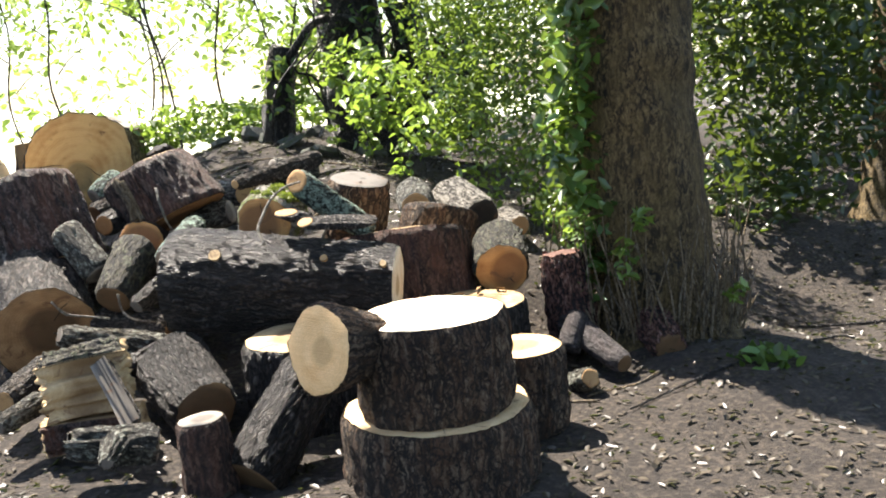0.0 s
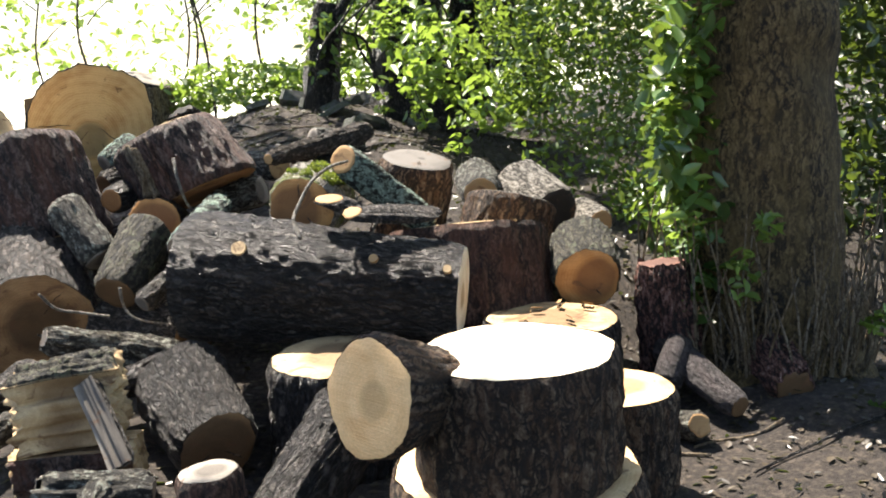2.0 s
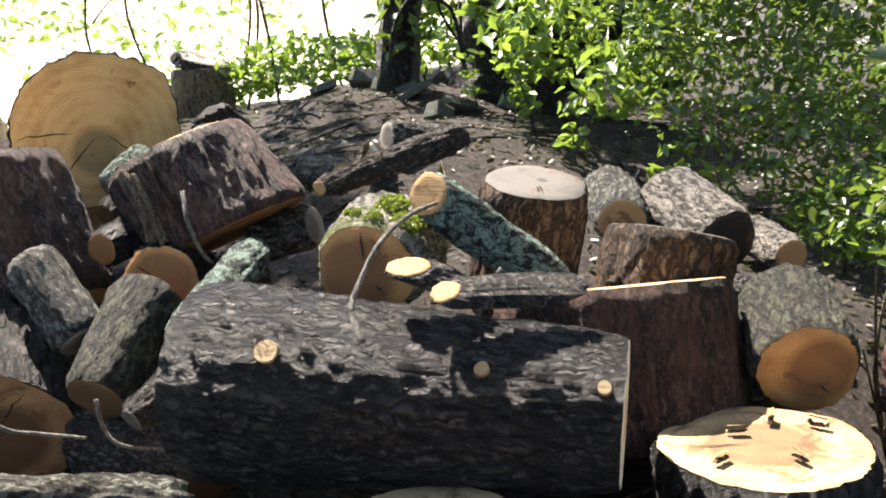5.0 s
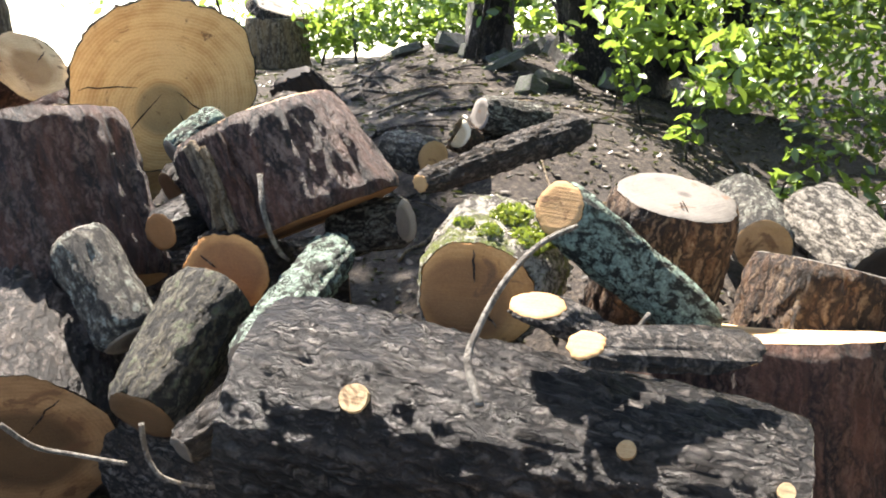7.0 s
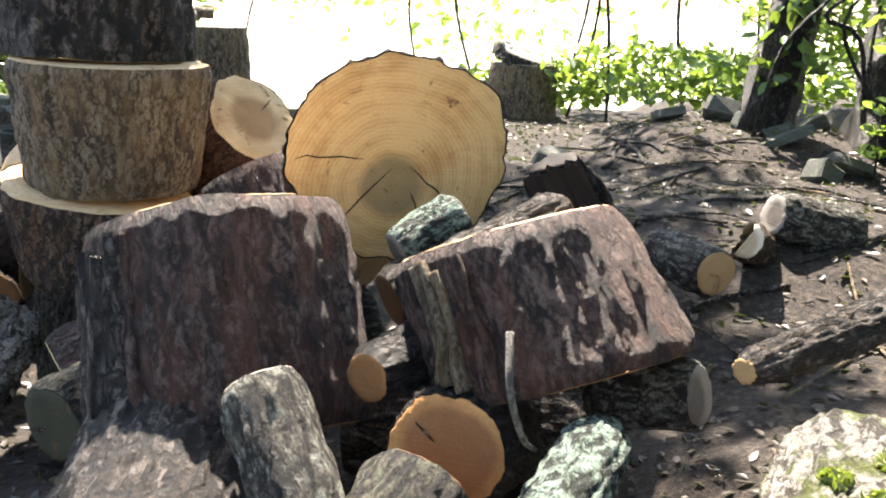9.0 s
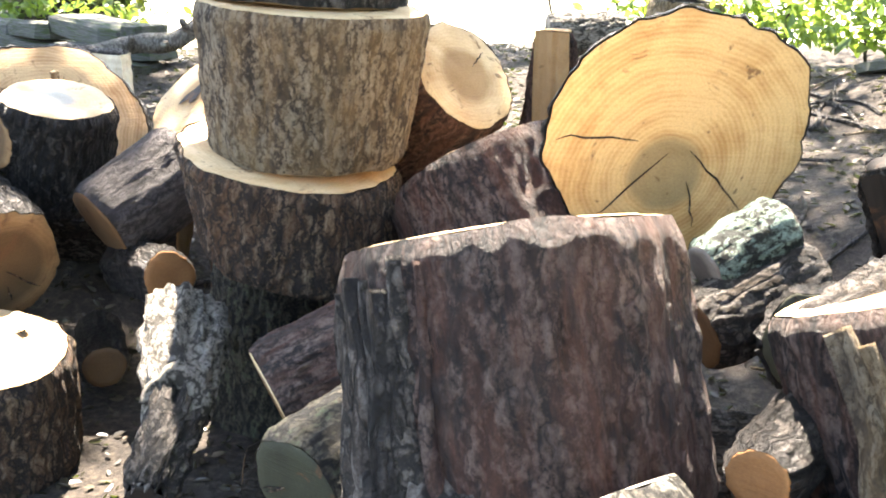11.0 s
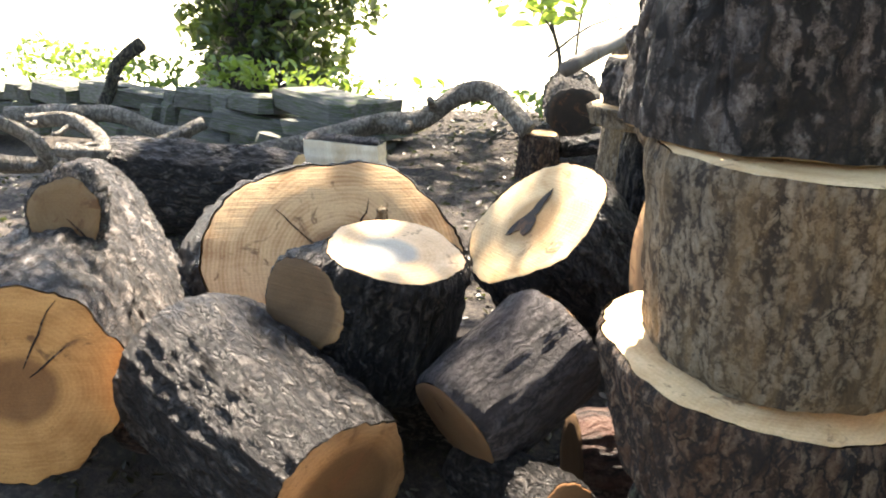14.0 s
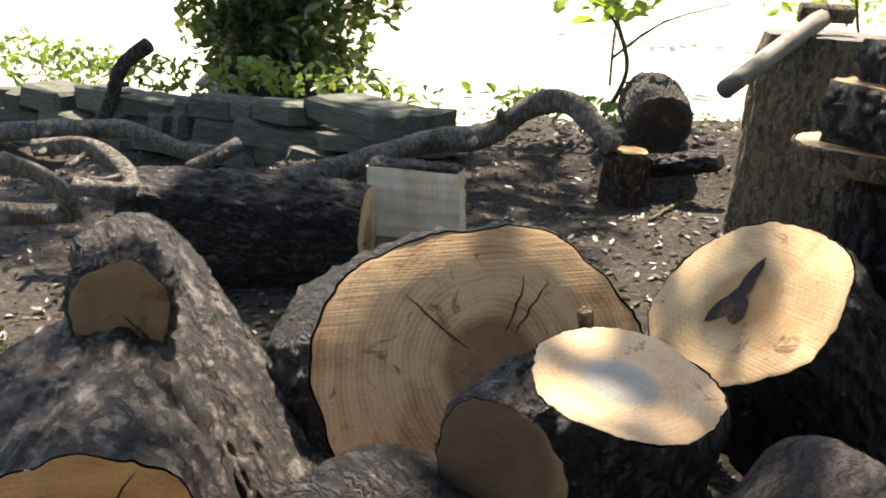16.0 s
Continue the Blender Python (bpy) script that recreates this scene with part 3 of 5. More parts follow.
def billet(name, centre, along, length, high, deep, side, bark, cut, seed, label, ridge=0.004):
    """A split piece of log: wood riven along its grain, with a plate of bark on its front or its top."""
    x = Vector(along).normalized()
    y = Vector((0, 0, 1)).cross(x).normalized()
    z = x.cross(y)
    m = Matrix((x, y, z)).transposed().to_4x4()
    thing = new(name)
    thing.empty_display_size = 0.1
    thing.matrix_world = Matrix.Translation(Vector(centre)) @ m
    tagged(thing, label, "split log")
    o = seed * 3.7

    def bent(p):
        """Grain runs along x: ridges across y and z, ends left ragged."""
        g = noise.noise((p.x * 2.5 + o, p.z * 26, p.y * 26)) + 0.6 * noise.noise((p.x * 5, p.z * 70, p.y * 70 + o))
        out = Vector((0, p.y / deep * 2, p.z / high * 2))
        q = p + out * ridge * g
        q.x += ridge * 1.5 * noise.noise((o, p.y * 45, p.z * 45)) * (2 * p.x / length) ** 3
        q.z += 0.08 * high * (p.x / length) * math.sin(o)
        return q + Vector((0, 0.05 * noise.noise((p.x * 4, p.z * 6, o)) * deep, 0))

    def panel(c, u, v, nu, nv):
        pts = [bent(c + u * (2 * i / nu - 1) + v * (2 * j / nv - 1)) for j in range(nv + 1) for i in range(nu + 1)]
        return pts, [(j * (nu + 1) + i, j * (nu + 1) + i + 1, (j + 1) * (nu + 1) + i + 1, (j + 1) * (nu + 1) + i) for j in range(nv) for i in range(nu)]

    def join(panels):
        v, f = [], []
        for pts, q in panels:
            f += [tuple(k + len(v) for k in t) for t in q]
            v += pts
        return v, f

    a, b, c = Vector((length / 2, 0, 0)), Vector((0, deep / 2, 0)), Vector((0, 0, high / 2))
    v, f = join([panel(-b, a, c, 26, 30), panel(b, -a, c, 26, 30), panel(c, a, b, 26, 24), panel(-c, a, -b, 26, 24), panel(a, b, c, 18, 24), panel(-a, -b, c, 18, 24)])
    part("wood", mesh_of("wood", v, f, CUT[cut], True), thing)
    n, u, w = (-b, a, c) if side == "front" else (c, a, b)
    out = n.normalized()
    grid, k = [], 34
    for j in range(k + 1):
        for i in range(k + 1):
            p = bent(n + u * (2 * i / k - 1) + w * (2 * j / k - 1))
            cell = noise.voronoi((p.x * 26 + o, p.y * 26, p.z * 26))[0]
            rim = min(i, j, k - i, k - j)
            bow = 1 - (2 * j / k - 1) ** 2
            grid.append(p + out * (-0.004 if rim == 0 else 0.006 + 0.018 * bow + 0.020 * (min(.5, cell[1] - cell[0]) - .2)))
    f = [(j * (k + 1) + i, j * (k + 1) + i + 1, (j + 1) * (k + 1) + i + 1, (j + 1) * (k + 1) + i) for j in range(k) for i in range(k)]
    part("bark", mesh_of("bark", grid, f, BARK[bark], True), thing, "thick bark plate")
    return thing


def mallet(low, high):
    low, high = Vector(low), Vector(high)
    thing = new("wooden_mallet")
    thing.location = low
    tagged(thing, "grey wooden mallet resting on the tall stump", "mallet")
    v, f = tube([low - low, high - low], 0.028, 0.032, 10, 4, 0.1)
    part("handle", mesh_of("handle", v, f, CUT["grey"], True), thing)
    side = Vector((0.85, 0.5, 0.0)).normalized()
    c = high - low + Vector((0, 0, 0.01))
    v, f = tube([c - side * 0.08, c, c + side * 0.09], 0.034, 0.032, 12, 5, 0.12)
    part("head", mesh_of("head", v, f, BARK["pale"], True), thing)


log('log_round', (-0.117, 3.350, 0.595), (-0.117, 3.350, 0.260), 0.263, 0.268, bark='brown', cut='pale', seed=1, label='upright sawn log round with pale top, on a wider round')
log('branch_stub', (-0.473, 3.104, 0.562), (-0.313, 3.292, 0.522), 0.158, 0.100, bark='brown', cut='peach_lit', seed=2, cat='log', cracks=0, label='short branch stub with a pale oval cut, grown to a round')
log('log_round', (-0.117, 3.380, 0.255), (-0.117, 3.380, -0.060), 0.335, 0.345, bark='brown', cut='butter', seed=3, label='wide brown log round standing on the ground')
log('log_round', (0.200, 3.830, 0.315), (0.200, 3.830, -0.015), 0.185, 0.190, bark='brown', cut='butter', seed=4, label='small upright log round with sunlit top')
log('lichen_branch', (0.520, 4.150, 0.054), (0.467, 4.600, -0.130), 0.052, 0.065, bark='lichen', cut='butter', seed=5, label='short lichen-covered branch lying on the ground')
log('forked_limb', (0.695, 4.310, 0.055), (0.465, 4.750, 0.190), 0.052, 0.075, bark='purple', cut='brown', seed=6, label='grey forked limb lying against the pile')
log('bark_chunk', (0.930, 4.450, 0.070), (0.900, 4.700, 0.130), 0.082, 0.100, bark='rot', cut='brown', seed=7, rough=0.2, label='rotten reddish bark chunk on bare soil')
log('dark_log', (-0.280, 4.350, 0.502), (-1.282, 4.450, 0.584), 0.183, 0.246, knots=[(-1.05, 4.15, 0.785, 0.025), (-0.58, 4.13, 0.745, 0.016), (-0.33, 4.065, 0.727, 0.014)], bark='dark', cut='pale', seed=8, label='thick dark furrowed log lying across the pile')
log('log_block', (-0.284, 4.980, 0.613), (-0.264, 4.867, 0.209), 0.319, 0.335, bark='red', cut='butter', seed=9, label='reddish barked round tilted backwards in the pile')
log('split_half_round', (-0.075, 5.300, 0.685), (-0.143, 5.205, 0.366), 0.205, 0.210, bark='brown', cut='weathered', seed=10, label='grey weathered half round standing behind others')
log('log_round', (-0.475, 5.150, 0.895), (-0.552, 5.219, 0.488), 0.160, 0.162, bark='brown', cut='weathered', seed=11, label='upright round with grey weathered top')
log('half_log', (-0.212, 5.550, 0.670), (-0.240, 6.000, 0.699), 0.095, 0.108, bark='lichen', cut='butter', seed=12, label='short pale barked log lying on its side')
log('split_log', (0.140, 5.680, 0.555), (-0.030, 5.983, 0.650), 0.135, 0.150, bark='birch', cut='dark', seed=13, label='split grey log with a dark end grain')
log('birch_log', (0.364, 5.700, 0.496), (0.292, 6.100, 0.487), 0.068, 0.080, bark='birch', cut='butter', seed=14, label="pale smooth barked log at the pile's end")
log('log', (0.202, 4.745, 0.440), (0.209, 5.076, 0.516), 0.140, 0.138, bark='moss', cut='orange', seed=15, label='lichened log with an orange cut end')
log('log_round', (0.045, 4.470, 0.362), (0.045, 4.470, 0.000), 0.250, 0.255, bark='dark', cut='chips', seed=16, label='low round with a flat top strewn with chips')
log('rotten_stump', (0.490, 4.750, 0.496), (0.534, 4.728, 0.049), 0.099, 0.123, bark='rot', cut='rot', seed=17, rough=0.22, label='rotten stump with flaking red bark')
# chips is chosen as a darker cut, for the long log's shadow here
log('log_round', (-0.702, 4.050, 0.375), (-0.702, 4.070, -0.025), 0.221, 0.232, bark='dark', cut='chips', seed=18, label='upright dark round under the long log')
log('leaning_log', (-0.595, 3.700, 0.329), (-0.799, 3.350, 0.038), 0.114, 0.122, bark='dark', cut='brown', seed=19, label='dark log leaning against the chopping round')
log('log', (-1.050, 3.800, 0.160), (-1.265, 4.144, 0.268), 0.137, 0.165, bark='dark', cut='brown', seed=20, label='short dark log with a brown cut end')
log('wood_block', (-0.943, 3.330, 0.290), (-0.928, 3.320, -0.003), 0.092, 0.096, bark='red', cut='grey', seed=21, label='small dark split block with a reddish edge')
log('board_offcut', (-1.386, 3.650, 0.441), (-1.241, 3.500, 0.236), 0.037, 0.042, bark='grey', cut='grey', seed=24, split=0.0, label='grey split board leaning on a chunk')
log('mossy_root', (-1.422, 3.350, 0.229), (-1.130, 3.400, 0.184), 0.058, 0.072, bark='lichen', cut='grey', seed=25, rough=0.25, label='knobbly lichened root on the ground')
log('mossy_root', (-1.241, 3.200, 0.205), (-1.256, 3.350, 0.226), 0.035, 0.051, bark='lichen', cut='grey', seed=26, rough=0.25, label='knobbly lichened root stub on the ground')
log('broken_branch', (-1.707, 4.100, 0.447), (-1.353, 4.350, 0.274), 0.050, 0.085, bark='lichen', cut='grey', seed=27, rough=0.2, label='broken branch with a splintered end')
log('branch', (-1.525, 4.000, 0.279), (-1.279, 4.200, 0.318), 0.049, 0.060, bark='dark', cut='grey', seed=28, label='dark branch lying in the pile')
log('branch', (-1.844, 3.800, 0.271), (-1.815, 4.200, 0.298), 0.055, 0.065, bark='grey', cut='butter', seed=29, label='grey branch with a pale cut end')
log('branch', (-1.781, 3.600, 0.235), (-1.688, 3.800, 0.268), 0.041, 0.047, bark='lichen', cut='grey', seed=30, label='lichened branch on the ground')
# brown cut stands for an orange end darkened by the pile's shade
log('log', (-1.975, 4.580, 0.360), (-2.226, 5.100, 0.586), 0.252, 0.235, bark='scaly', cut='brown', seed=31, label='thick log with an orange cut end, leaning up')
log('lichen_log', (-1.911, 4.850, 0.802), (-1.737, 4.750, 0.592), 0.080, 0.081, bark='lichen', cut='grey', seed=32, label='grey-green lichened log piece')
log('mossy_log', (-1.620, 4.550, 0.495), (-1.569, 4.850, 0.682), 0.093, 0.107, bark='moss', cut='brown', seed=33, label='mossy log piece with a dull cut end')
log('branch', (-1.482, 4.450, 0.475), (-1.385, 4.620, 0.550), 0.045, 0.050, bark='dark', cut='grey', seed=34, label='thin dark branch length in the pile')
log('log_slab', (-2.275, 5.205, 0.990), (-2.115, 5.085, 0.555), 0.285, 0.292, bark='slab', cut='butter', seed=35, strips=[(-0.73, -0.68, 'grey', 0.022), (-0.6, -0.8, 'scaly', 0.018), (-0.48, -0.88, 'grey', 0.011), (-0.3, -0.95, 'dark', 0.028), (-0.21, -0.98, 'grey', 0.016), (-0.05, -1.0, 'slab', 0.009)], label='broad dark round tilted back in the pile')
log('log_disc', (-2.195, 5.981, 1.056), (-2.289, 6.082, 1.081), 0.335, 0.220, bark='dark', cut='gold', seed=36, cracks=4, label='large golden cut disc standing on edge')
log('angled_round', (-1.613, 5.300, 1.034), (-1.490, 5.250, 0.754), 0.233, 0.268, bark='slab', cut='butter', seed=37, end='brown', strips=[(-0.52, -0.85, 'pale', 0.024), (-0.4, -0.91, 'pale', 0.016), (-0.1, -1.0, 'red', 0.01)], lean=(0.05, 0, 0.0), label='dark flared round tilted on the pile')
log('log', (-1.772, 5.005, 0.790), (-1.718, 5.360, 0.808), 0.061, 0.061, bark='dark', cut='orange', seed=38, label='small log with an orange cut end')
log('log', (-1.585, 4.960, 0.695), (-1.629, 5.300, 0.585), 0.122, 0.125, bark='dark', cut='orange', seed=39, label='log with an orange cut end under another')
log('lichen_log', (-1.324, 5.050, 0.745), (-1.318, 4.450, 0.681), 0.066, 0.062, bark='green', cut='grey', seed=40, label='log length crusted with green lichen')
log('log', (-1.194, 5.300, 0.769), (-1.407, 5.350, 0.718), 0.072, 0.077, bark='lichen', cut='grey', seed=46, label='lichened log lying beneath the angled round')
log('moss_log', (-0.892, 4.620, 0.782), (-0.875, 4.950, 0.782), 0.135, 0.158, bark='birch_moss', cut='orange', seed=41, label='pale lichened log with moss and orange end')
log('lichen_branch', (-0.733, 4.715, 0.955), (-0.595, 4.961, 0.847), 0.070, 0.062, bark='green', cut='butter', seed=42, label='branch length crusted with green lichen, cut end pale', lean=(0.165, -0.161, -0.158))
log('branch_fork', (-0.653, 4.305, 0.812), (-0.644, 4.350, 0.723), 0.046, 0.058, bark='grey', cut='butter', seed=43, label='forked branch with two pale cut ends', lean=(0.26, 0.1, -0.02))
log('branch_stub', (-0.743, 4.383, 0.852), (-0.743, 4.396, 0.778), 0.063, 0.050, bark='grey', cut='butter', seed=44, label='slanted pale cut branch stub', lean=(0.13, 0.02, 0))
log('limb', (-1.086, 5.000, 0.939), (-0.744, 5.600, 0.990), 0.035, 0.056, bark='grey', cut='butter', seed=45, label='long rough limb lying on the bank')
log('far_stump', (-3.486, 10.650, 1.100), (-3.486, 10.650, 0.620), 0.255, 0.265, bark='pale', cut='grey', seed=47, label="grey upright stump at the field's edge")
log('split_wedge', (-1.301, 6.700, 0.800), (-1.269, 6.983, 0.706), 0.074, 0.059, bark='brown', cut='pale', seed=48, split=0, label='pale split wedge lying on soil')
log('lichen_log', (-1.338, 6.400, 0.749), (-1.551, 6.612, 0.749), 0.081, 0.081, bark='lichen', cut='butter', seed=49, label='short lichened log behind the pile')
log('grey_log', (-1.248, 7.000, 0.837), (-0.985, 7.200, 0.767), 0.087, 0.090, bark='lichen', cut='grey', seed=50, label='grey lichened log half buried in soil')
log('split_piece', (-1.716, 5.900, 1.084), (-1.610, 6.077, 0.801), 0.087, 0.113, bark='grey', cut='dark', seed=51, split=0.1, rough=0.2, label='torn piece of grey bark and wood')
log('log_round', (-3.250, 5.885, 0.868), (-3.290, 5.885, 0.600), 0.315, 0.285, lean=(0.1, 0, 0), bark='brown', cut='butter', seed=52, label='brown round in a leaning stack of rounds')
log('base_stump', (-3.285, 5.890, 0.595), (-3.250, 5.890, 0.000), 0.170, 0.200, bark='moss', cut='brown', seed=53, label='slim mossy stump under a stack of rounds')
log('log_round', (-3.205, 5.925, 1.272), (-3.215, 5.930, 0.872), 0.315, 0.268, bark='pale', cut='butter', seed=54, label='grey-brown round set on another round')
log('log_round', (-3.280, 5.960, 1.900), (-3.285, 5.945, 1.279), 0.258, 0.288, bark='scaly', cut='butter', seed=55, rough=0.12, label='tall dark round on top of the stack')
log('egg_log', (-2.943, 6.334, 1.077), (-3.258, 6.431, 0.817), 0.187, 0.200, bark='red', cut='butter', seed=56, label='reddish log with a pale oval slanting cut')
log('red_log', (-2.735, 6.100, 0.872), (-2.519, 6.021, 0.595), 0.300, 0.290, bark='slab', cut='butter', seed=57, label='dark reddish log lying beside the stack')
log('split_wedge', (-2.950, 7.000, 1.165), (-2.930, 7.020, 0.740), 0.075, 0.150, bark='red', cut='butter', seed=58, split=0.0, toward=(-0.2, -0.95, 0.1), label='split wedge with pale inner wood')
log('log_round', (-4.108, 5.862, 0.903), (-4.181, 5.879, 0.582), 0.175, 0.185, bark='dark', cut='stain', seed=59, label='small round with a grey-stained pale top')
log('branch_stub', (-4.227, 5.670, 0.785), (-4.251, 5.908, 0.771), 0.125, 0.130, bark='dark', cut='brown', seed=60, label='cut branch stub with a brown face')
log('log_disc', (-4.526, 6.126, 0.713), (-4.709, 6.257, 0.582), 0.392, 0.430, bark='dark', cut='tan', seed=61, cracks=4, squash=0.83, label='very large oval cut log end with a stained heart')
log('log', (-4.136, 6.536, 0.845), (-4.010, 6.816, 0.516), 0.240, 0.235, bark='dark', cut='butter', seed=62, heart=1, cracks=0, label='log with a pale face and a dark star-shaped mark')
log('grey_log', (-3.860, 5.780, 0.560), (-3.770, 6.060, 0.720), 0.140, 0.150, bark='purple', cut='brown', seed=63, label='smooth grey-purple log with a brown end')
log('branch', (-3.519, 5.708, 0.492), (-3.883, 5.896, 0.400), 0.087, 0.090, bark='dark', cut='orange', seed=64, label='short dark log with an orange cut end')
log('log', (-3.930, 5.475, 0.490), (-4.480, 5.560, 0.600), 0.195, 0.215, bark='dark', cut='brown', seed=65, rough=0.07, label='dark ridged log lying diagonally')
log('log', (-4.720, 5.240, 0.575), (-5.249, 5.698, 0.575), 0.262, 0.230, bark='scaly', cut='orange', seed=66, rough=0.07, label='thick scaly barked log with an orange end')
log('log', (-5.620, 6.060, 0.740), (-4.660, 5.720, 0.460), 0.155, 0.125, bark='scaly', cut='grey', seed=67, label='grey log with a sawn-off side branch')
log('branch_stub', (-5.090, 5.635, 0.842), (-5.185, 5.724, 0.842), 0.115, 0.120, bark='grey', cut='chips', seed=68, label='sawn grey branch stub on a log')
log('log', (-5.700, 7.170, 0.520), (-6.450, 6.750, 0.530), 0.215, 0.220, bark='dark', cut='butter', seed=69, label='thick rough barked log on the soil')
log('cut_stump', (-5.378, 8.666, 0.690), (-5.378, 8.666, 0.420), 0.104, 0.118, bark='brown', cut='butter', seed=71, label='small upright cut stump on the soil')
log('split_log', (-5.356, 8.960, 0.772), (-5.591, 9.339, 0.831), 0.156, 0.160, bark='grey', cut='dark', seed=72, label='grey log with a dark end on the bank')
log('log', (-4.975, 8.750, 0.690), (-5.330, 8.800, 0.600), 0.048, 0.059, bark='dark', cut='grey', seed=73, label='thin dark log lying behind the stump')
log('tall_stump', (-4.398, 7.990, 1.324), (-4.400, 7.990, 0.300), 0.231, 0.285, bark='pale', cut='weathered', seed=74, label='tall weathered stump used as a stand')
log('wood_slab', (-3.987, 6.951, 1.152), (-3.987, 6.951, 1.095), 0.215, 0.200, bark='pale', cut='butter', seed=75, squash=0.8, label='pale sawn slab resting on a stump')
log('slab_stump', (-3.950, 6.950, 1.090), (-3.930, 6.960, 0.250), 0.125, 0.160, bark='dark', cut='butter', seed=76, label='dark stump carrying a slab')
log('log', (-3.681, 6.350, 0.882), (-3.375, 6.603, 0.834), 0.197, 0.197, bark='dark', cut='brown', seed=79, squash=1.0, label='round log end in shade beside the stack')
log('log', (-3.516, 6.000, 0.853), (-3.417, 6.265, 0.754), 0.059, 0.059, bark='dark', cut='butter', seed=80, label='small pale log end beside the stack')
log('log_round', (-3.708, 5.199, 0.399), (-3.718, 5.212, 0.079), 0.250, 0.255, bark='brown', cut='chips', seed=81, label='low sunlit round with a dark stain')
log('log', (-2.880, 5.370, 0.430), (-2.692, 5.615, 0.573), 0.145, 0.140, bark='slab', cut='butter', seed=82, label='dark smooth log lying before the stack')
log('gnarled_stump', (-3.012, 5.200, 0.450), (-3.314, 5.550, 0.476), 0.077, 0.104, bark='birch', cut='dark', seed=83, rough=0.35, label='gnarled weathered stump with a hollow')
log('gnarled_root', (-2.920, 5.000, 0.358), (-3.012, 5.200, 0.478), 0.055, 0.072, bark='grey', cut='dark', seed=84, rough=0.35, label='gnarled grey root in the pile')
log('mossy_log', (-2.521, 4.950, 0.549), (-2.483, 5.296, 0.588), 0.104, 0.104, bark='moss', cut='moss', seed=85, label='log with a mossy dark end')
log('log', (-1.756, 5.200, 0.924), (-1.570, 5.531, 1.049), 0.061, 0.061, bark='grey', cut='brown', seed=88, label='grey log with a sawn brown end')
log('log', (-3.675, 5.600, 0.210), (-3.977, 5.859, 0.167), 0.074, 0.074, bark='dark', cut='brown', seed=89, label='thin dark log in the pile')
log('log_round', (-3.702, 6.320, 1.232), (-3.450, 6.420, 0.930), 0.066, 0.060, bark='pale', cut='pale', seed=141, label='flared grey branch end with a pale sawn top')
billet('quarter_log', (-3.964, 6.860, 1.232), (0.93, -0.36, 0.0), 0.25, 0.145, 0.13, 'front', 'scaly', 'butter', 142, 'quartered log with thick grey bark on a slab')
billet('quarter_log', (-3.925, 6.890, 1.356), (0.80, -0.60, 0.03), 0.23, 0.10, 0.13, 'front', 'scaly', 'butter', 143, 'split log with orange wood atop another')
billet('split_wedge', (-5.735, 7.520, 0.600), (0.93, 0.37, 0.06), 0.36, 0.27, 0.12, 'top', 'dark', 'pale', 144, 'white split wedge of wood under dark bark')
billet('split_chunk', (-1.480, 3.740, 0.345), (0.95, 0.28, 0.03), 0.30, 0.21, 0.20, 'top', 'moss', 'chips', 145, 'splintered split chunk with mossy bark', 0.030)
billet('split_chunk', (-1.450, 3.690, 0.165), (0.97, 0.10, 0.04), 0.36, 0.13, 0.16, 'front', 'slab', 'chips', 146, 'split billet lying under a splintered chunk', 0.012)
log('mossy_log', (-1.782, 5.5, 0.821), (-1.805, 5.741, 0.757), 0.105, 0.11, bark='dark', cut='moss', seed=150, label='log with a green weathered end grain')
log('grey_log', (-1.999, 5.55, 0.77), (-1.841, 5.75, 0.867), 0.085, 0.095, bark='grey', cut='brown', seed=151, label='grey ridged log lying behind the broad round')
limb('curved_limb', [(-6.601, 7.700, 0.500), (-6.455, 7.900, 0.549), (-6.284, 8.100, 0.625), (-6.187, 8.300, 0.670), (-5.984, 8.400, 0.707), (-5.867, 8.500, 0.818), (-5.779, 8.550, 0.876), (-5.673, 8.600, 0.879), (-5.535, 8.600, 0.797), (-5.412, 8.600, 0.705)], .062, .05, 'limb', 'long arched grey limb lying on the soil')
limb('curved_limb', [(-8.010, 7.200, 0.591), (-7.755, 7.400, 0.621), (-7.543, 7.600, 0.614), (-7.334, 7.700, 0.546), (-7.165, 7.800, 0.529)], .05, .04, 'limb', 'mossy limb lying on the soil')
limb('curved_limb', [(-6.820, 6.600, 0.778), (-6.689, 6.700, 0.792), (-6.562, 6.750, 0.757), (-6.392, 6.700, 0.709), (-6.328, 6.600, 0.697), (-6.454, 6.500, 0.713)], .035, .03, 'limb', 'bent grey limb hooked over a log')
limb('broken_stick', [(-8.734, 8.300, 0.366), (-8.740, 8.400, 0.530), (-8.679, 8.450, 0.741), (-8.482, 8.500, 0.900)], .05, .045, 'moss', 'short stick standing against the wall')
limb('broken_stick', [(-6.666, 7.200, 0.626), (-6.574, 7.400, 0.719)], .035, .035, 'limb', 'short broken stick on the limbs')
limb('broken_stick', [(-6.086, 6.000, 0.784), (-6.034, 6.200, 0.755)], .035, .03, 'limb', 'straight grey stick in the pile')
limb('curved_limb', [(-6.061, 6.000, 0.947), (-6.036, 6.100, 0.887), (-6.008, 6.150, 0.833), (-6.032, 6.200, 0.769)], .025, .03, 'limb', 'thin bent limb over a log')
limb('twig', [(-0.811, 4.150, 0.755), (-0.839, 4.200, 0.811), (-0.826, 4.250, 0.858), (-0.786, 4.300, 0.929), (-0.739, 4.400, 0.964), (-0.685, 4.500, 0.972)], .0075, .005, 'limb', 'bent bare twig rising from the dark log')
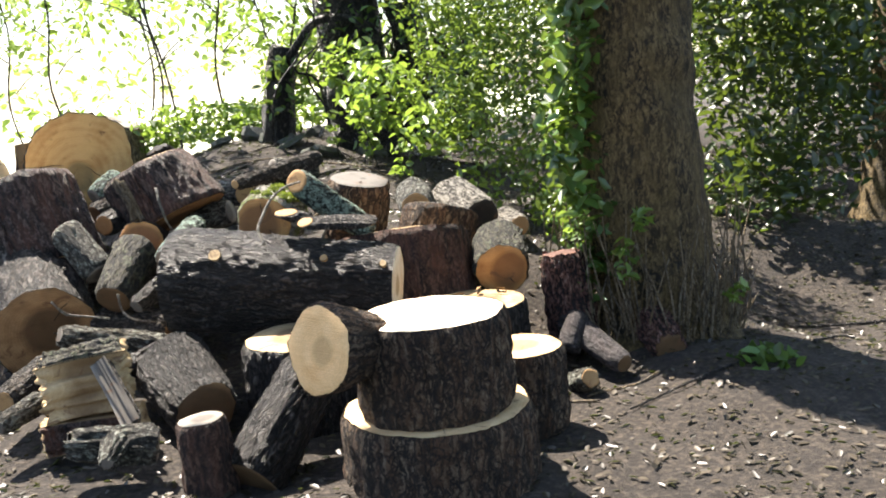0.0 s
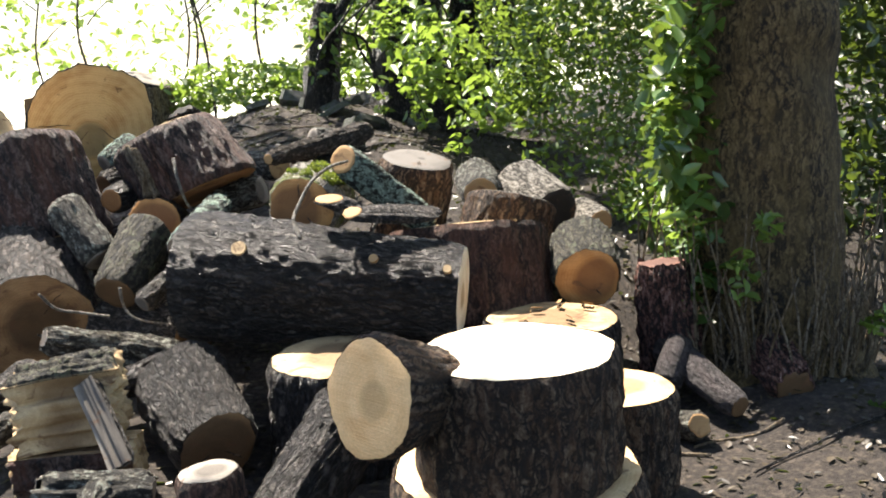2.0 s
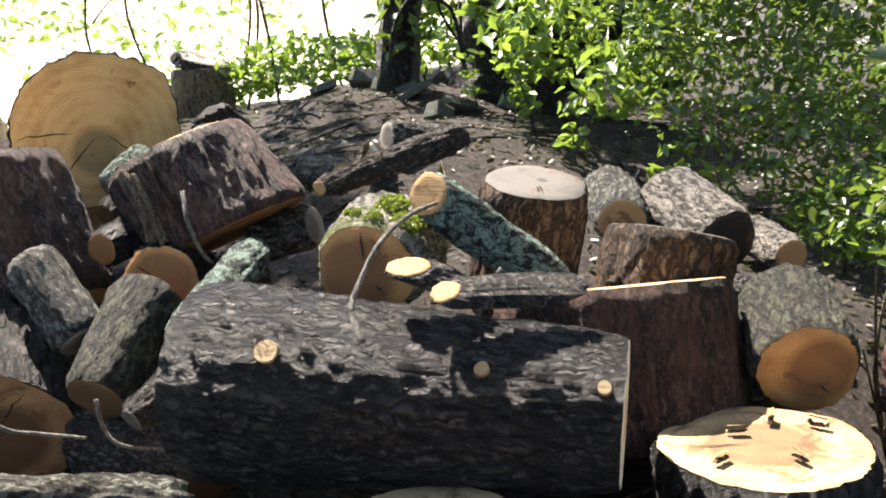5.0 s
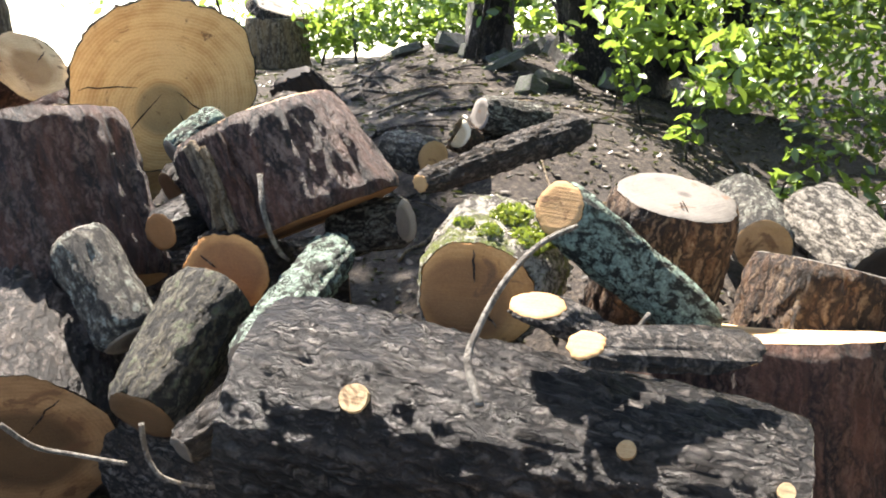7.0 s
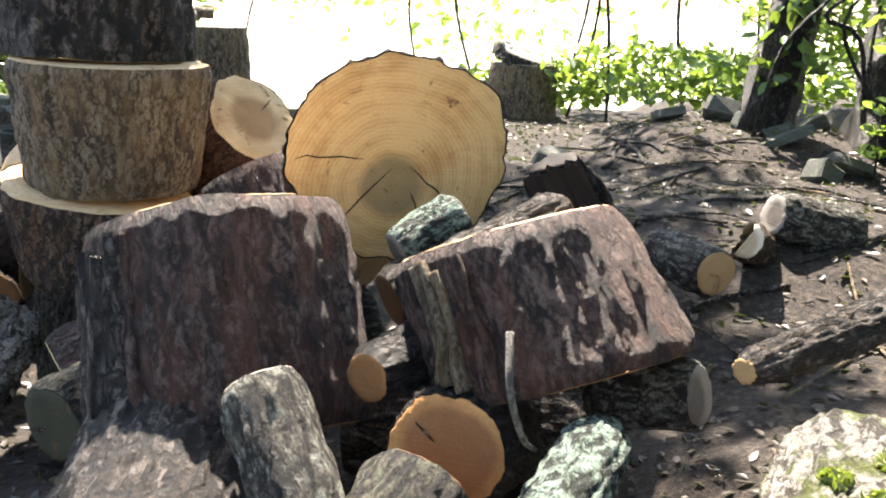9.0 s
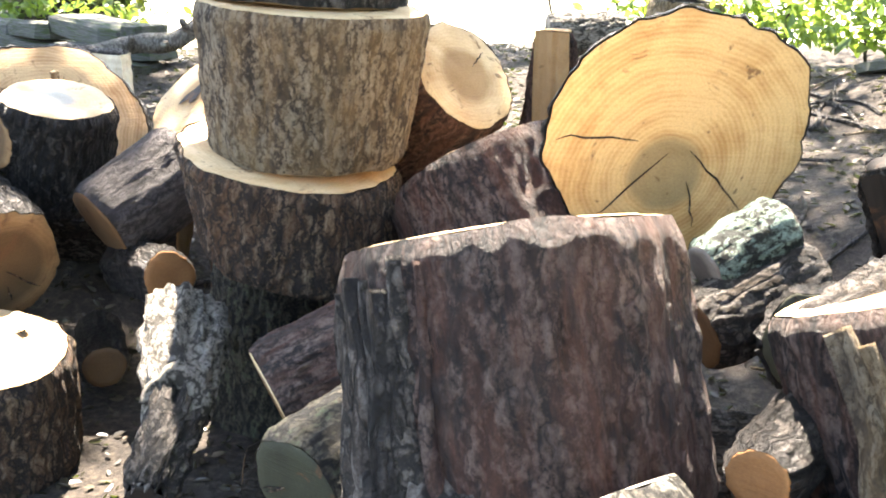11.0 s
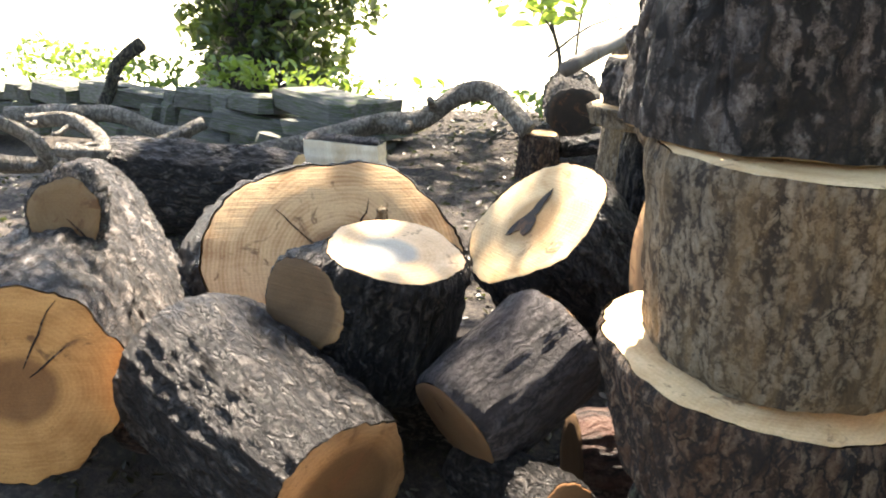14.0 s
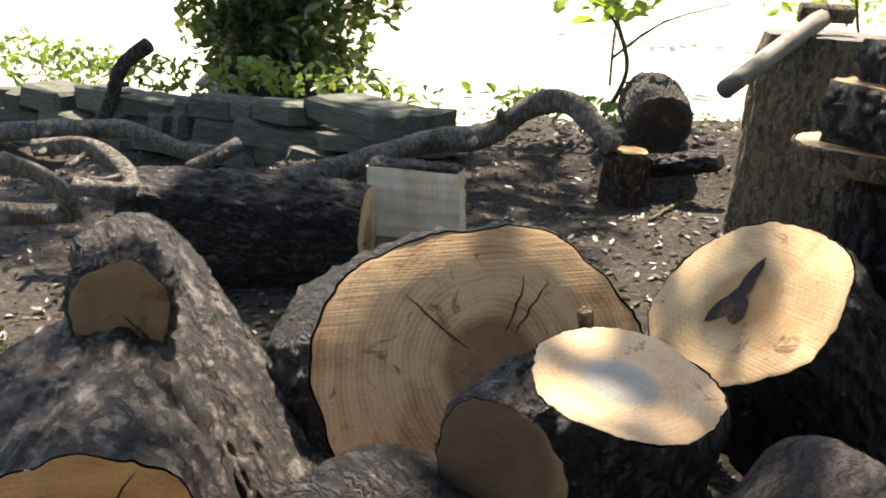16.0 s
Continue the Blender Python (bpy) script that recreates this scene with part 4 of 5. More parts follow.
limb('twig', [(-1.824, 4.350, 0.548), (-1.789, 4.400, 0.479), (-1.713, 4.420, 0.457), (-1.610, 4.450, 0.429)], .006, .005, 'limb', 'thin bare twig across a cut end')
limb('twig', [(-1.541, 4.400, 0.551), (-1.533, 4.400, 0.476), (-1.490, 4.400, 0.429), (-1.391, 4.450, 0.393)], .006, .004, 'limb', 'thin bare twig in the pile')
limb('twig', [(-1.454, 4.900, 0.968), (-1.429, 4.850, 0.884), (-1.421, 4.900, 0.789), (-1.412, 4.950, 0.747)], .007, .005, 'limb', 'thin twig hanging in the pile')
limb('twig', [(-0.605, 4.400, 0.694), (-0.588, 4.450, 0.752), (-0.545, 4.500, 0.809)], .007, .005, 'limb', 'thin bare twig standing on a log')
mallet((-4.495, 7.289, 1.198), (-4.418, 7.942, 1.385))
log('lichen_log', (-2.016, 5.620, 0.876), (-1.907, 5.750, 0.961), 0.070, 0.075, bark='green', cut='grey', seed=90, label='log end crusted with teal lichen')
log('log', (-2.893, 6.000, 0.588), (-2.830, 6.286, 0.525), 0.064, 0.064, bark='brown', cut='butter', seed=91, label='small pale log end between larger rounds')
log('log_round', (-2.626, 5.700, 0.724), (-2.626, 5.773, 0.516), 0.056, 0.056, bark='brown', cut='grey', seed=92, label='small grey-topped round behind the slab')
# fillers: added dark logs that keep the gaps between the others dark
log('log', (-1.450, 4.950, 0.400), (-0.950, 5.100, 0.420), 0.130, 0.130, bark='dark', cut='brown', seed=100, label='dark filler log added low inside the pile to darken gaps')
log('log', (-1.000, 4.750, 0.380), (-0.450, 4.950, 0.400), 0.140, 0.140, bark='slab', cut='brown', seed=101, label='dark filler log added low inside the pile to darken gaps')
log('log', (-2.100, 5.550, 0.420), (-1.500, 5.750, 0.450), 0.150, 0.150, bark='grey', cut='brown', seed=102, label='dark filler log added low inside the pile to darken gaps')
log('log', (-2.750, 5.750, 0.400), (-2.500, 6.300, 0.420), 0.160, 0.160, bark='dark', cut='brown', seed=103, label='dark filler log added low inside the pile to darken gaps')
log('log', (-3.750, 6.150, 0.360), (-3.350, 6.500, 0.360), 0.140, 0.140, bark='slab', cut='brown', seed=104, label='dark filler log added low inside the pile to darken gaps')
log('log', (-4.500, 6.100, 0.400), (-4.050, 6.350, 0.380), 0.150, 0.150, bark='grey', cut='brown', seed=105, label='dark filler log added low inside the pile to darken gaps')
log('log', (-0.150, 5.250, 0.360), (0.200, 5.500, 0.380), 0.120, 0.120, bark='dark', cut='brown', seed=106, label='dark filler log added low inside the pile to darken gaps')
log('log', (-4.850, 5.650, 0.380), (-4.350, 5.950, 0.400), 0.160, 0.160, bark='slab', cut='brown', seed=107, label='dark filler log added low inside the pile to darken gaps')
log('log', (-1.750, 4.750, 0.300), (-1.350, 4.600, 0.280), 0.130, 0.130, bark='grey', cut='brown', seed=108, label='dark filler log added low inside the pile to darken gaps')
log('log', (-2.900, 5.300, 0.220), (-2.500, 5.550, 0.260), 0.120, 0.120, bark='dark', cut='brown', seed=109, label='dark filler log added low inside the pile to darken gaps')
log('wood_offcut', (-3.460, 10.640, 1.190), (-3.490, 10.650, 1.110), 0.220, 0.250, bark='grey', cut='grey', seed=120, label='loose grey wedge lying on the far stump')
log('log', (-4.087, 9.700, 0.867), (-3.681, 9.950, 0.902), 0.137, 0.138, bark='birch', cut='grey', seed=121, label='pale weathered log lying beyond the soil')
log('wood_chip', (0.012, 4.524, 0.380), (-0.032, 4.524, 0.378), 0.008, 0.006, bark='pale', cut='butter', seed=130, cat='wood chip', split=0, toward=(0, 0, 1), label='small wood chip lying on a sawn round')
log('wood_chip', (0.085, 4.610, 0.380), (0.074, 4.568, 0.378), 0.008, 0.006, bark='pale', cut='butter', seed=131, cat='wood chip', split=0, toward=(0, 0, 1), label='small wood chip lying on a sawn round')
log('wood_chip', (0.164, 4.562, 0.380), (0.202, 4.539, 0.378), 0.008, 0.006, bark='pale', cut='butter', seed=132, cat='wood chip', split=0, toward=(0, 0, 1), label='small wood chip lying on a sawn round')
log('wood_chip', (-0.085, 4.356, 0.380), (-0.053, 4.386, 0.378), 0.008, 0.006, bark='pale', cut='butter', seed=133, cat='wood chip', split=0, toward=(0, 0, 1), label='small wood chip lying on a sawn round')
log('wood_chip', (0.113, 4.350, 0.380), (0.093, 4.389, 0.378), 0.008, 0.006, bark='pale', cut='butter', seed=134, cat='wood chip', split=0, toward=(0, 0, 1), label='small wood chip lying on a sawn round')
log('wood_chip', (-3.780, 5.280, 0.409), (-3.820, 5.290, 0.407), 0.008, 0.006, bark='pale', cut='butter', seed=135, cat='wood chip', split=0, toward=(0, 0, 1), label='small wood chip lying on a sawn round')
log('wood_chip', (-3.660, 5.330, 0.409), (-3.700, 5.340, 0.407), 0.008, 0.006, bark='pale', cut='butter', seed=136, cat='wood chip', split=0, toward=(0, 0, 1), label='small wood chip lying on a sawn round')
log('wood_chip', (-3.720, 5.120, 0.409), (-3.760, 5.130, 0.407), 0.008, 0.006, bark='pale', cut='butter', seed=137, cat='wood chip', split=0, toward=(0, 0, 1), label='small wood chip lying on a sawn round')
log('wood_chip', (-4.245, 5.965, 0.965), (-4.235, 5.972, 0.905), 0.014, 0.012, bark='pale', cut='pale', seed=140, cat='wood chip', label='pale wood chip resting on a cut face')


# ---- leaves ----
def leaf_mesh(name, blobs, count, size, mat, seed=0, droop=0.3, surface=0.5):
    """Leaves of bent kites, strewn in ellipsoids (x, y, z, rx, ry, rz), thicker towards their skins."""
    rng = np.random.RandomState(seed)
    vol = np.array([(b[3] * b[4] * b[5]) ** 0.67 for b in blobs])
    pick = rng.choice(len(blobs), count, p=vol / vol.sum())
    bl = np.array(blobs)[pick]
    d = rng.normal(size=(count, 3))
    d /= np.linalg.norm(d, axis=1)[:, None]
    rad = rng.uniform(0, 1, count) ** (1 / 3 * (1 - surface) + 0.08)
    rad *= 0.8 + 0.35 * rng.uniform(size=count)
    c = bl[:, :3] + d * rad[:, None] * bl[:, 3:]
    nrm = rng.normal(size=(count, 3)) * 0.7 + np.array((0, 0, 0.8))
    nrm /= np.linalg.norm(nrm, axis=1)[:, None]
    t = np.cross(nrm, rng.normal(size=(count, 3)))
    t /= np.linalg.norm(t, axis=1)[:, None]
    b = np.cross(nrm, t)
    s = size * rng.uniform(0.5, 1.3, count)[:, None]
    v = np.empty((count, 6, 3))
    v[:, 0] = c - t * s
    v[:, 1] = c - t * s * 0.35 + b * s * 0.5 + nrm * s * 0.12
    v[:, 2] = c + t * s * 0.35 + b * s * 0.4 + nrm * s * 0.1
    v[:, 3] = c + t * s - nrm * s * droop
    v[:, 4] = c + t * s * 0.35 - b * s * 0.4 + nrm * s * 0.1
    v[:, 5] = c - t * s * 0.35 - b * s * 0.5 + nrm * s * 0.12
    k = np.arange(count)[:, None] * 6
    f = np.concatenate([k + np.array((0, 1, 2, 3)), k + np.array((0, 3, 4, 5))], 0)
    me = bpy.data.meshes.new(name)
    me.vertices.add(count * 6)
    me.vertices.foreach_set("co", v.ravel())
    me.loops.add(count * 8)
    me.loops.foreach_set("vertex_index", f.ravel().astype(np.int32))
    me.polygons.add(count * 2)
    me.polygons.foreach_set("loop_start", np.arange(count * 2, dtype=np.int32) * 4)
    me.materials.append(mat)
    me.update(calc_edges=True)
    me.validate()
    return me


def tree(name, label, base, pts, r0, r1, bark, limbs, blobs, leaves, size, leaf, seed):
    """A trunk with flare, limbs and a crown of single leaves."""
    thing = new(name)
    thing.location = base
    tagged(thing, label, "tree")
    b = Vector(base)
    v, f = tube([Vector(p) - b for p in pts], r0, r1, 40, 14, 0.14, seed)
    foot = Vector(pts[0]) - b
    for p in v:   # the trunk spreads into its roots
        k = max(0.0, 1 - (p.z - foot.z) / .75) ** 2
        lobe = 1 + .35 * math.sin(5 * math.atan2(p.y, p.x) + seed)
        p.x, p.y = p.x + (p.x - foot.x) * .45 * k * lobe, p.y + (p.y - foot.y) * .45 * k * lobe
    part("trunk", mesh_of("trunk", v, f, BARK[bark], True), thing)
    for q, ra, rb in limbs:
        v, f = tube([Vector(p) - b for p in q], ra, rb, 8, 5, 0.2, seed)
        part("limb", mesh_of("limb", v, f, BARK[bark], True), thing)
    if blobs:
        me = leaf_mesh("crown", [(x - b.x, y - b.y, z - b.z, rx, ry, rz) for x, y, z, rx, ry, rz in blobs], leaves, size, LEAF[leaf], seed)
        part("crown", me, thing)
    return thing


FLECKS = [(1.25, 3.75, -.05, .12), (1.0, 4.5, .06, .10), (-1.6, 3.2, .1, .25), (1.6, 3.3, -.1, .1), (2.0, 4.1, -.1, .08), (-4.1, 5.5, .72, .30), (-3.95, 5.5, .66, .2), (-.1, 7.3, .75, .2)]


def crown_blobs(cx, cy, cz, spread, high, n, r, seed):
    """Clumps of a crown out of view, with gaps cut so that the sun falls through to the ground at FLECKS."""
    rng = random.Random(seed)
    out = []
    for _ in range(n):
        a, d = rng.uniform(0, 6.28), spread * rng.uniform(0, 1) ** 0.5
        out.append((cx + d * math.cos(a), cy + d * math.sin(a), cz + rng.uniform(-high, high), r * rng.uniform(.5, 1.3), r * rng.uniform(.5, 1.3), r * rng.uniform(.3, .7)))
    gaps = [(Vector(f[:3]), f[3]) for f in FLECKS]
    return [b for b in out if all((Vector(b[:3]) - g).cross(to_sun).length > rr + .75 * max(b[3], b[4]) for g, rr in gaps)]


moss_log = bpy.data.objects["moss_log"]
inv = moss_log.matrix_world.inverted()
cushions = []
for x, y, z, r in ((-.80, 4.70, .885, .05), (-.84, 4.78, .92, .045), (-.78, 4.80, .87, .05), (-.87, 4.66, .915, .028), (-.93, 4.70, .92, .022)):
    q = inv @ Vector((x, y, z))
    cushions.append((q.x, q.y, q.z, r, r * .55, r))
part("moss", leaf_mesh("moss", cushions, 2600, .007, LEAF["moss"], 17), moss_log, "yellow-green moss cushions")

gnarled = bpy.data.objects["gnarled_stump"]
inv = gnarled.matrix_world.inverted()
c = Vector((-2.985, 5.150, .485))
face = Vector((.55, -.68, .45)).normalized()
e1 = face.cross(Vector((0, 0, 1))).normalized()
e2 = face.cross(e1)
rim = [inv @ (c + (e1 * math.cos(k * math.pi / 6) * .048 + e2 * math.sin(k * math.pi / 6) * .062) * (1 + .15 * math.sin(k * 2.3))) for k in range(13)]
v, f = tube(rim, .021, .024, 10, 4, .6, 5)
part("hollow_rim", mesh_of("hollow_rim", v, f, BARK["birch"], True), gnarled, "bleached rim of a knot hole")
# no real hole: a solid dark disc gives the shade inside the rim
v, f = tube([inv @ (c - face * .03), inv @ (c - face * .012)], .05, .05, 14, 2, .2, 6)
part("hollow", mesh_of("hollow", v, f, CUT["dark"]), gnarled, "dark disc drawn for the shade in a hollow")

forked = bpy.data.objects["forked_limb"]
inv = forked.matrix_world.inverted()
v, f = tube([inv @ Vector(p) for p in ((0.467, 4.5, 0.086), (0.503, 4.55, 0.155), (0.538, 4.6, 0.225))], .062, .05, 14, 5, .15, 3)
part("fork", mesh_of("fork", v, f, BARK["purple"], True), forked, "short second arm of the fork")

# the ivied tree beside the path
tx, ty = .955, 5.03
oak = tree("ivied_tree", "thick brown trunk with ivy and sprouting base", (tx, ty, -0.1),
     [(tx + .02, ty, -.15), (tx, ty, .25), (tx - .02, ty, .9), (tx - .04, ty, 1.8), (tx - .06, ty, 3.2), (tx, ty + .1, 5.5)], 0.34, 0.27, "trunk",
     [([(tx, ty, 4.6), (tx - 1.2, ty - .3, 5.6), (tx - 2.6, ty - .8, 6.4)], .12, .04), ([(tx, ty, 4.9), (tx + 1.2, ty + .6, 6.0), (tx + 2.4, ty + .8, 6.6)], .12, .04),
      ([(tx, ty, 4.4), (tx + .2, ty - 1.4, 5.4), (tx + .2, ty - 3.2, 6.2)], .11, .04)],
     crown_blobs(1.12, 5.45, 6.8, 4.2, 1.0, 24, .8, 111), 11000, .085, "canopy", 5)
ivy = [(tx - .34 + .05 * math.sin(i), ty - .18, .35 + i * .16, .15, .16, .16) for i in range(20)] + [(tx - .30, ty + .1, .6 + i * .3, .16, .25, .25) for i in range(9)]
part("ivy", leaf_mesh("ivy", [(x - tx, y - ty, z + .1, a, b, c) for x, y, z, a, b, c in ivy], 2600, .05, LEAF["ivy"], 8), oak)
rng = random.Random(12)
for i in range(130):
    a = rng.uniform(-3.3, 0.25)
    r0 = .36 + rng.uniform(0, .10)
    x0, y0 = r0 * math.cos(a), r0 * math.sin(a)
    h, lean = rng.uniform(.2, .85), rng.uniform(.0, .16)
    v, f = tube([(x0, y0, .05), (x0 * (1 + lean), y0 * (1 + lean), h * .5), (x0 * (1 + lean * .6) + rng.uniform(-.12, .12), y0 * (1 + lean * .6), h)], .007, .003, 5, 3, .1, i)
    part("sprout", mesh_of("sprout", v, f, BARK["pale"]), oak)
part("shoot_leaves", leaf_mesh("shoot_leaves", [(-.18, -.42, .55, .06, .05, .12), (-.42, -.3, .45, .07, .07, .05), (-.1, -.45, .75, .05, .05, .06), (.35, -.35, .35, .06, .05, .06), (-.4, -.35, .75, .08, .05, .1)], 120, .035, LEAF["bright"], 3), oak)

# the ivy-clad tree beyond the wall
ix, iy = -9.62, 10.75
itree = tree("ivy_clad_tree", "broad trunk smothered in dark ivy beyond the wall", (ix, iy, .4), [(ix, iy, .3), (ix, iy, 1.6), (ix + .1, iy, 3.4), (ix + .1, iy, 6.5)], .42, .3, "dark",
     [([(ix, iy, 4.5), (ix + 1.5, iy - 1.0, 5.8), (ix + 3.2, iy - 2.0, 6.4)], .14, .05), ([(ix, iy, 4.8), (ix - 1.2, iy + .3, 6.0)], .12, .05)],
     # the three listed clumps are added out of view to shade logs below
     crown_blobs(ix + 1.8, iy - 1.6, 7.2, 4.2, 1.0, 24, .8, 259) + [(-6.45, 8.0, 7.0, .42, .36, .3), (-6.95, 7.6, 7.1, .4, .4, .3), (-6.67, 9.15, 7.3, .36, .36, .3)], 10400, .09, "canopy", 9)
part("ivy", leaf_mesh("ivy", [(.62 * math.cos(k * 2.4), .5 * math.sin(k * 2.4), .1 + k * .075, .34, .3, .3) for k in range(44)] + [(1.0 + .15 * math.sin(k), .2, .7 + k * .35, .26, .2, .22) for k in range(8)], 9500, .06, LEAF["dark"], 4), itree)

hanging = new("ivy_branch")
hanging.location = (-7.825, 9.6, 1.929)
tagged(hanging, "bare hanging branch with a few green leaves", "branch")
h0 = Vector(hanging.location)
for k, (path, r0, r1) in enumerate((([(-7.825, 9.6, 1.929), (-7.349, 9.6, 1.699), (-6.988, 9.6, 1.672), (-6.813, 9.6, 1.606), (-6.642, 9.6, 1.525), (-6.419, 9.6, 1.634)], .035, .014), ([(-6.813, 9.6, 1.606), (-6.56, 9.6, 1.579), (-6.049, 9.6, 1.693), (-5.792, 9.6, 1.747)], .010, .004))):
    v, f = tube([Vector(p) - h0 for p in path], r0, r1, 9, 5, .2, k)
    part("stem", mesh_of("stem", v, f, BARK["dark"], True), hanging)
part("foliage", leaf_mesh("foliage", [(*(Vector(p) - h0), .16, .12, .12) for p in [(-7.349, 9.6, 1.699), (-6.642, 9.6, 1.525), (-6.419, 9.6, 1.634), (-6.369, 9.6, 1.414), (-6.049, 9.6, 1.693)]], 110, .05, LEAF["bright"], 33), hanging)

# trees added round about so that their unseen crowns shade the place
for k, (x, y, h, s) in enumerate([(4.6, 1.0, 7.0, 3.4), (3.8, 8.6, 6.4, 3.4)]):
    tree("broadleaf_tree", "broadleaf tree with a full green crown, added for shade", (x, y, -.2), [(x, y, -.3), (x + .1, y, 2), (x, y + .1, 5)], .3, .18, "trunk",
         [([(x, y, 4), (x + 1, y + 1.2, 5.4), (x + 1.8, y + 2.4, 6.2)], .1, .04), ([(x, y, 4.2), (x - 1.2, y + .8, 5.6)], .1, .04)],
         crown_blobs(x, y, h, s, 1.0, 46, .8, 20 + k), (8000, 12000)[k], .09, "canopy", 20 + k)

# the dead ivied stump on the bank
dx, dy = -.85, 9.4
dead = tree("dead_tree", "dark broken trunk tangled with bare stems", (dx, dy, .8), [(dx + .1, dy, .6), (dx + .05, dy, 1.3), (dx, dy, 2.2), (dx - .05, dy, 3.2)], .34, .24, "dark",
     [([(dx - .7, dy - .2, .9), (dx - .62, dy - .2, 1.5), (dx - .55, dy - .2, 1.75)], .16, .13), ([(dx - .5, dy - .3, 1.65), (dx - .2, dy - .35, 1.95), (dx + .25, dy - .35, 1.85), (dx + .3, dy - .3, 1.5)], .04, .03),
      ([(dx + .5, dy, .8), (dx + .6, dy, 1.6), (dx + .4, dy, 2.6)], .2, .15), ([(dx + 1.0, dy - .3, .8), (dx + .95, dy - .3, 1.7)], .25, .2)], None, 0, 0, "ivy", 31)

rng = random.Random(91)
for k in range(16):   # bare stems and vines over the dead trunk
    x, z = rng.uniform(-.9, 1.2), rng.uniform(.0, .5)
    p = [(x, -.45, z)]
    for q in range(4):
        p.append((p[-1][0] + rng.uniform(-.3, .3), -.45 + rng.uniform(-.15, .1), p[-1][2] + rng.uniform(.1, .5)))
    v, f = tube(p, rng.uniform(.008, .028), .006, 6, 4, .2, k)
    part("vine", mesh_of("vine", v, f, BARK[("dark", "grey")[k % 2]], True), dead)
part("ivy", leaf_mesh("ivy", [(.2, -.3, 1.2, .6, .3, .8), (.9, -.35, .7, .35, .25, .5), (-.6, -.3, .6, .25, .2, .3)], 700, .05, LEAF["ivy"], 14), dead)

for nm, lb, blobs, cnt, sz, lf, sd in [
    ("bush", "leafy green undergrowth lit by the sun", [(.35, 6.9, 1.2, .5, .5, .55), (.2, 7.6, 1.5, .5, .5, .5), (.7, 6.6, .7, .35, .4, .3), (.3, 7.4, 2.1, .7, .6, .5), (.9, 6.9, 1.8, .5, .5, .7), (.7, 6.1, .55, .22, .3, .18)], 10000, .028, "bush", 41),
    ("bush", "pale green brambles on the bank", [(-.5, 8.0, 1.25, .35, .4, .28), (-.75, 8.5, 1.5, .3, .3, .25), (-.1, 7.5, 1.0, .3, .3, .2)], 800, .05, "bright", 42),
    ("shrub", "leafy shrub beside the path, shade put into its leaf colour", [(2.6, 7.6, .9, .7, .7, .9), (3.2, 8.4, 1.9, .9, .8, .9), (2.2, 7.4, 1.9, .6, .6, .8), (3.9, 9.5, 1.2, .9, .9, 1.1), (2.1, 7.0, .5, .4, .4, .4), (3.0, 8, 3.0, 1.2, 1.0, .8)], 9000, .055, "dark", 43),
    ("herbs", "bright green herbs at the field's edge", [(-2.4, 10.6, 1.1, .9, .5, .22), (-1.7, 10.2, 1.1, .6, .4, .2), (-3.4, 10.9, .95, .7, .4, .2), (-1.2, 11.2, 1.6, .8, .5, .6)], 3600, .05, "bright", 44),
    ("sapling_leaves", "sunlit sapling foliage behind the herbs", [(-1.9, 12.0, 2.2, .9, .6, .7), (-3.6, 12.3, 2.6, 1.0, .6, .6), (-.9, 11.3, 2.6, .8, .6, .6), (-5.0, 12.5, 2.4, .8, .5, .5)], 1400, .06, "bright", 45),
    ("nettles", "green herbs growing on top of the wall", [(-7.6, 9.0, .74, 1.0, .3, .1), (-9.4, 9.2, .58, 1.2, .3, .12), (-6.2, 9.3, .74, .6, .3, .06), (-11, 9.6, .45, 1.0, .4, .25)], 1000, .042, "bush", 46),
    ("bush", "dense green bushes behind the bank", [(.6, 10.0, 1.5, .9, .6, 1.0), (1.9, 9.8, 1.5, .9, .7, 1.1), (1.5, 8.7, 1.0, .6, .5, .6), (.9, 10.8, 2.8, 1.2, .6, .9)], 7000, .04, "ivy", 50),
    ("shrub", "shrubs further along the path, leaves coloured dark for shade", [(5.6, 10.4, 1.2, 1.5, 1.2, 1.4), (4.3, 11.4, 1.8, 1.5, 1.0, 1.5), (3.2, 10.6, 2.0, 1.0, .9, 1.2)], 7000, .06, "dark", 51),
    ("hedge", "sunlit pale green foliage across the field", [(-6, 17, 1.6, 2.0, 1.0, 1.0), (-3, 16, 2.6, 1.6, 1.0, 1.0), (-9.5, 18, 2.2, 1.8, 1.0, 1.2), (-4.5, 15, 3.4, 1.4, 1.0, .8)], 1300, .09, "bright", 49),
    ("nettle", "young green plant beside the path", [(1.28, 4.25, .02, .16, .13, .08)], 90, .05, "ivy", 47)]:
    tagged(new(nm, leaf_mesh(nm, blobs, cnt, sz, LEAF[lf], sd)), lb, "plant", kind="stuff")

# ---- dry stone wall ----
wall = new("wall_north")
tagged(wall, "low mossy dry stone wall of slate", "wall", kind="structure")


def stone_data(seed):
    rng = random.Random(seed)
    bm = bmesh.new()
    bmesh.ops.create_cube(bm, size=1)
    bmesh.ops.bevel(bm, geom=bm.edges[:], offset=.12, segments=1, affect='EDGES')
    for v in bm.verts:
        v.co += Vector((rng.uniform(-.06, .06), rng.uniform(-.06, .06), rng.uniform(-.07, .07)))
    me = bpy.data.meshes.new("stone")
    bm.to_mesh(me)
    bm.free()
    me.materials.append(SLATE)
    return me


STONES = [stone_data(s) for s in range(7)]
rng = random.Random(77)
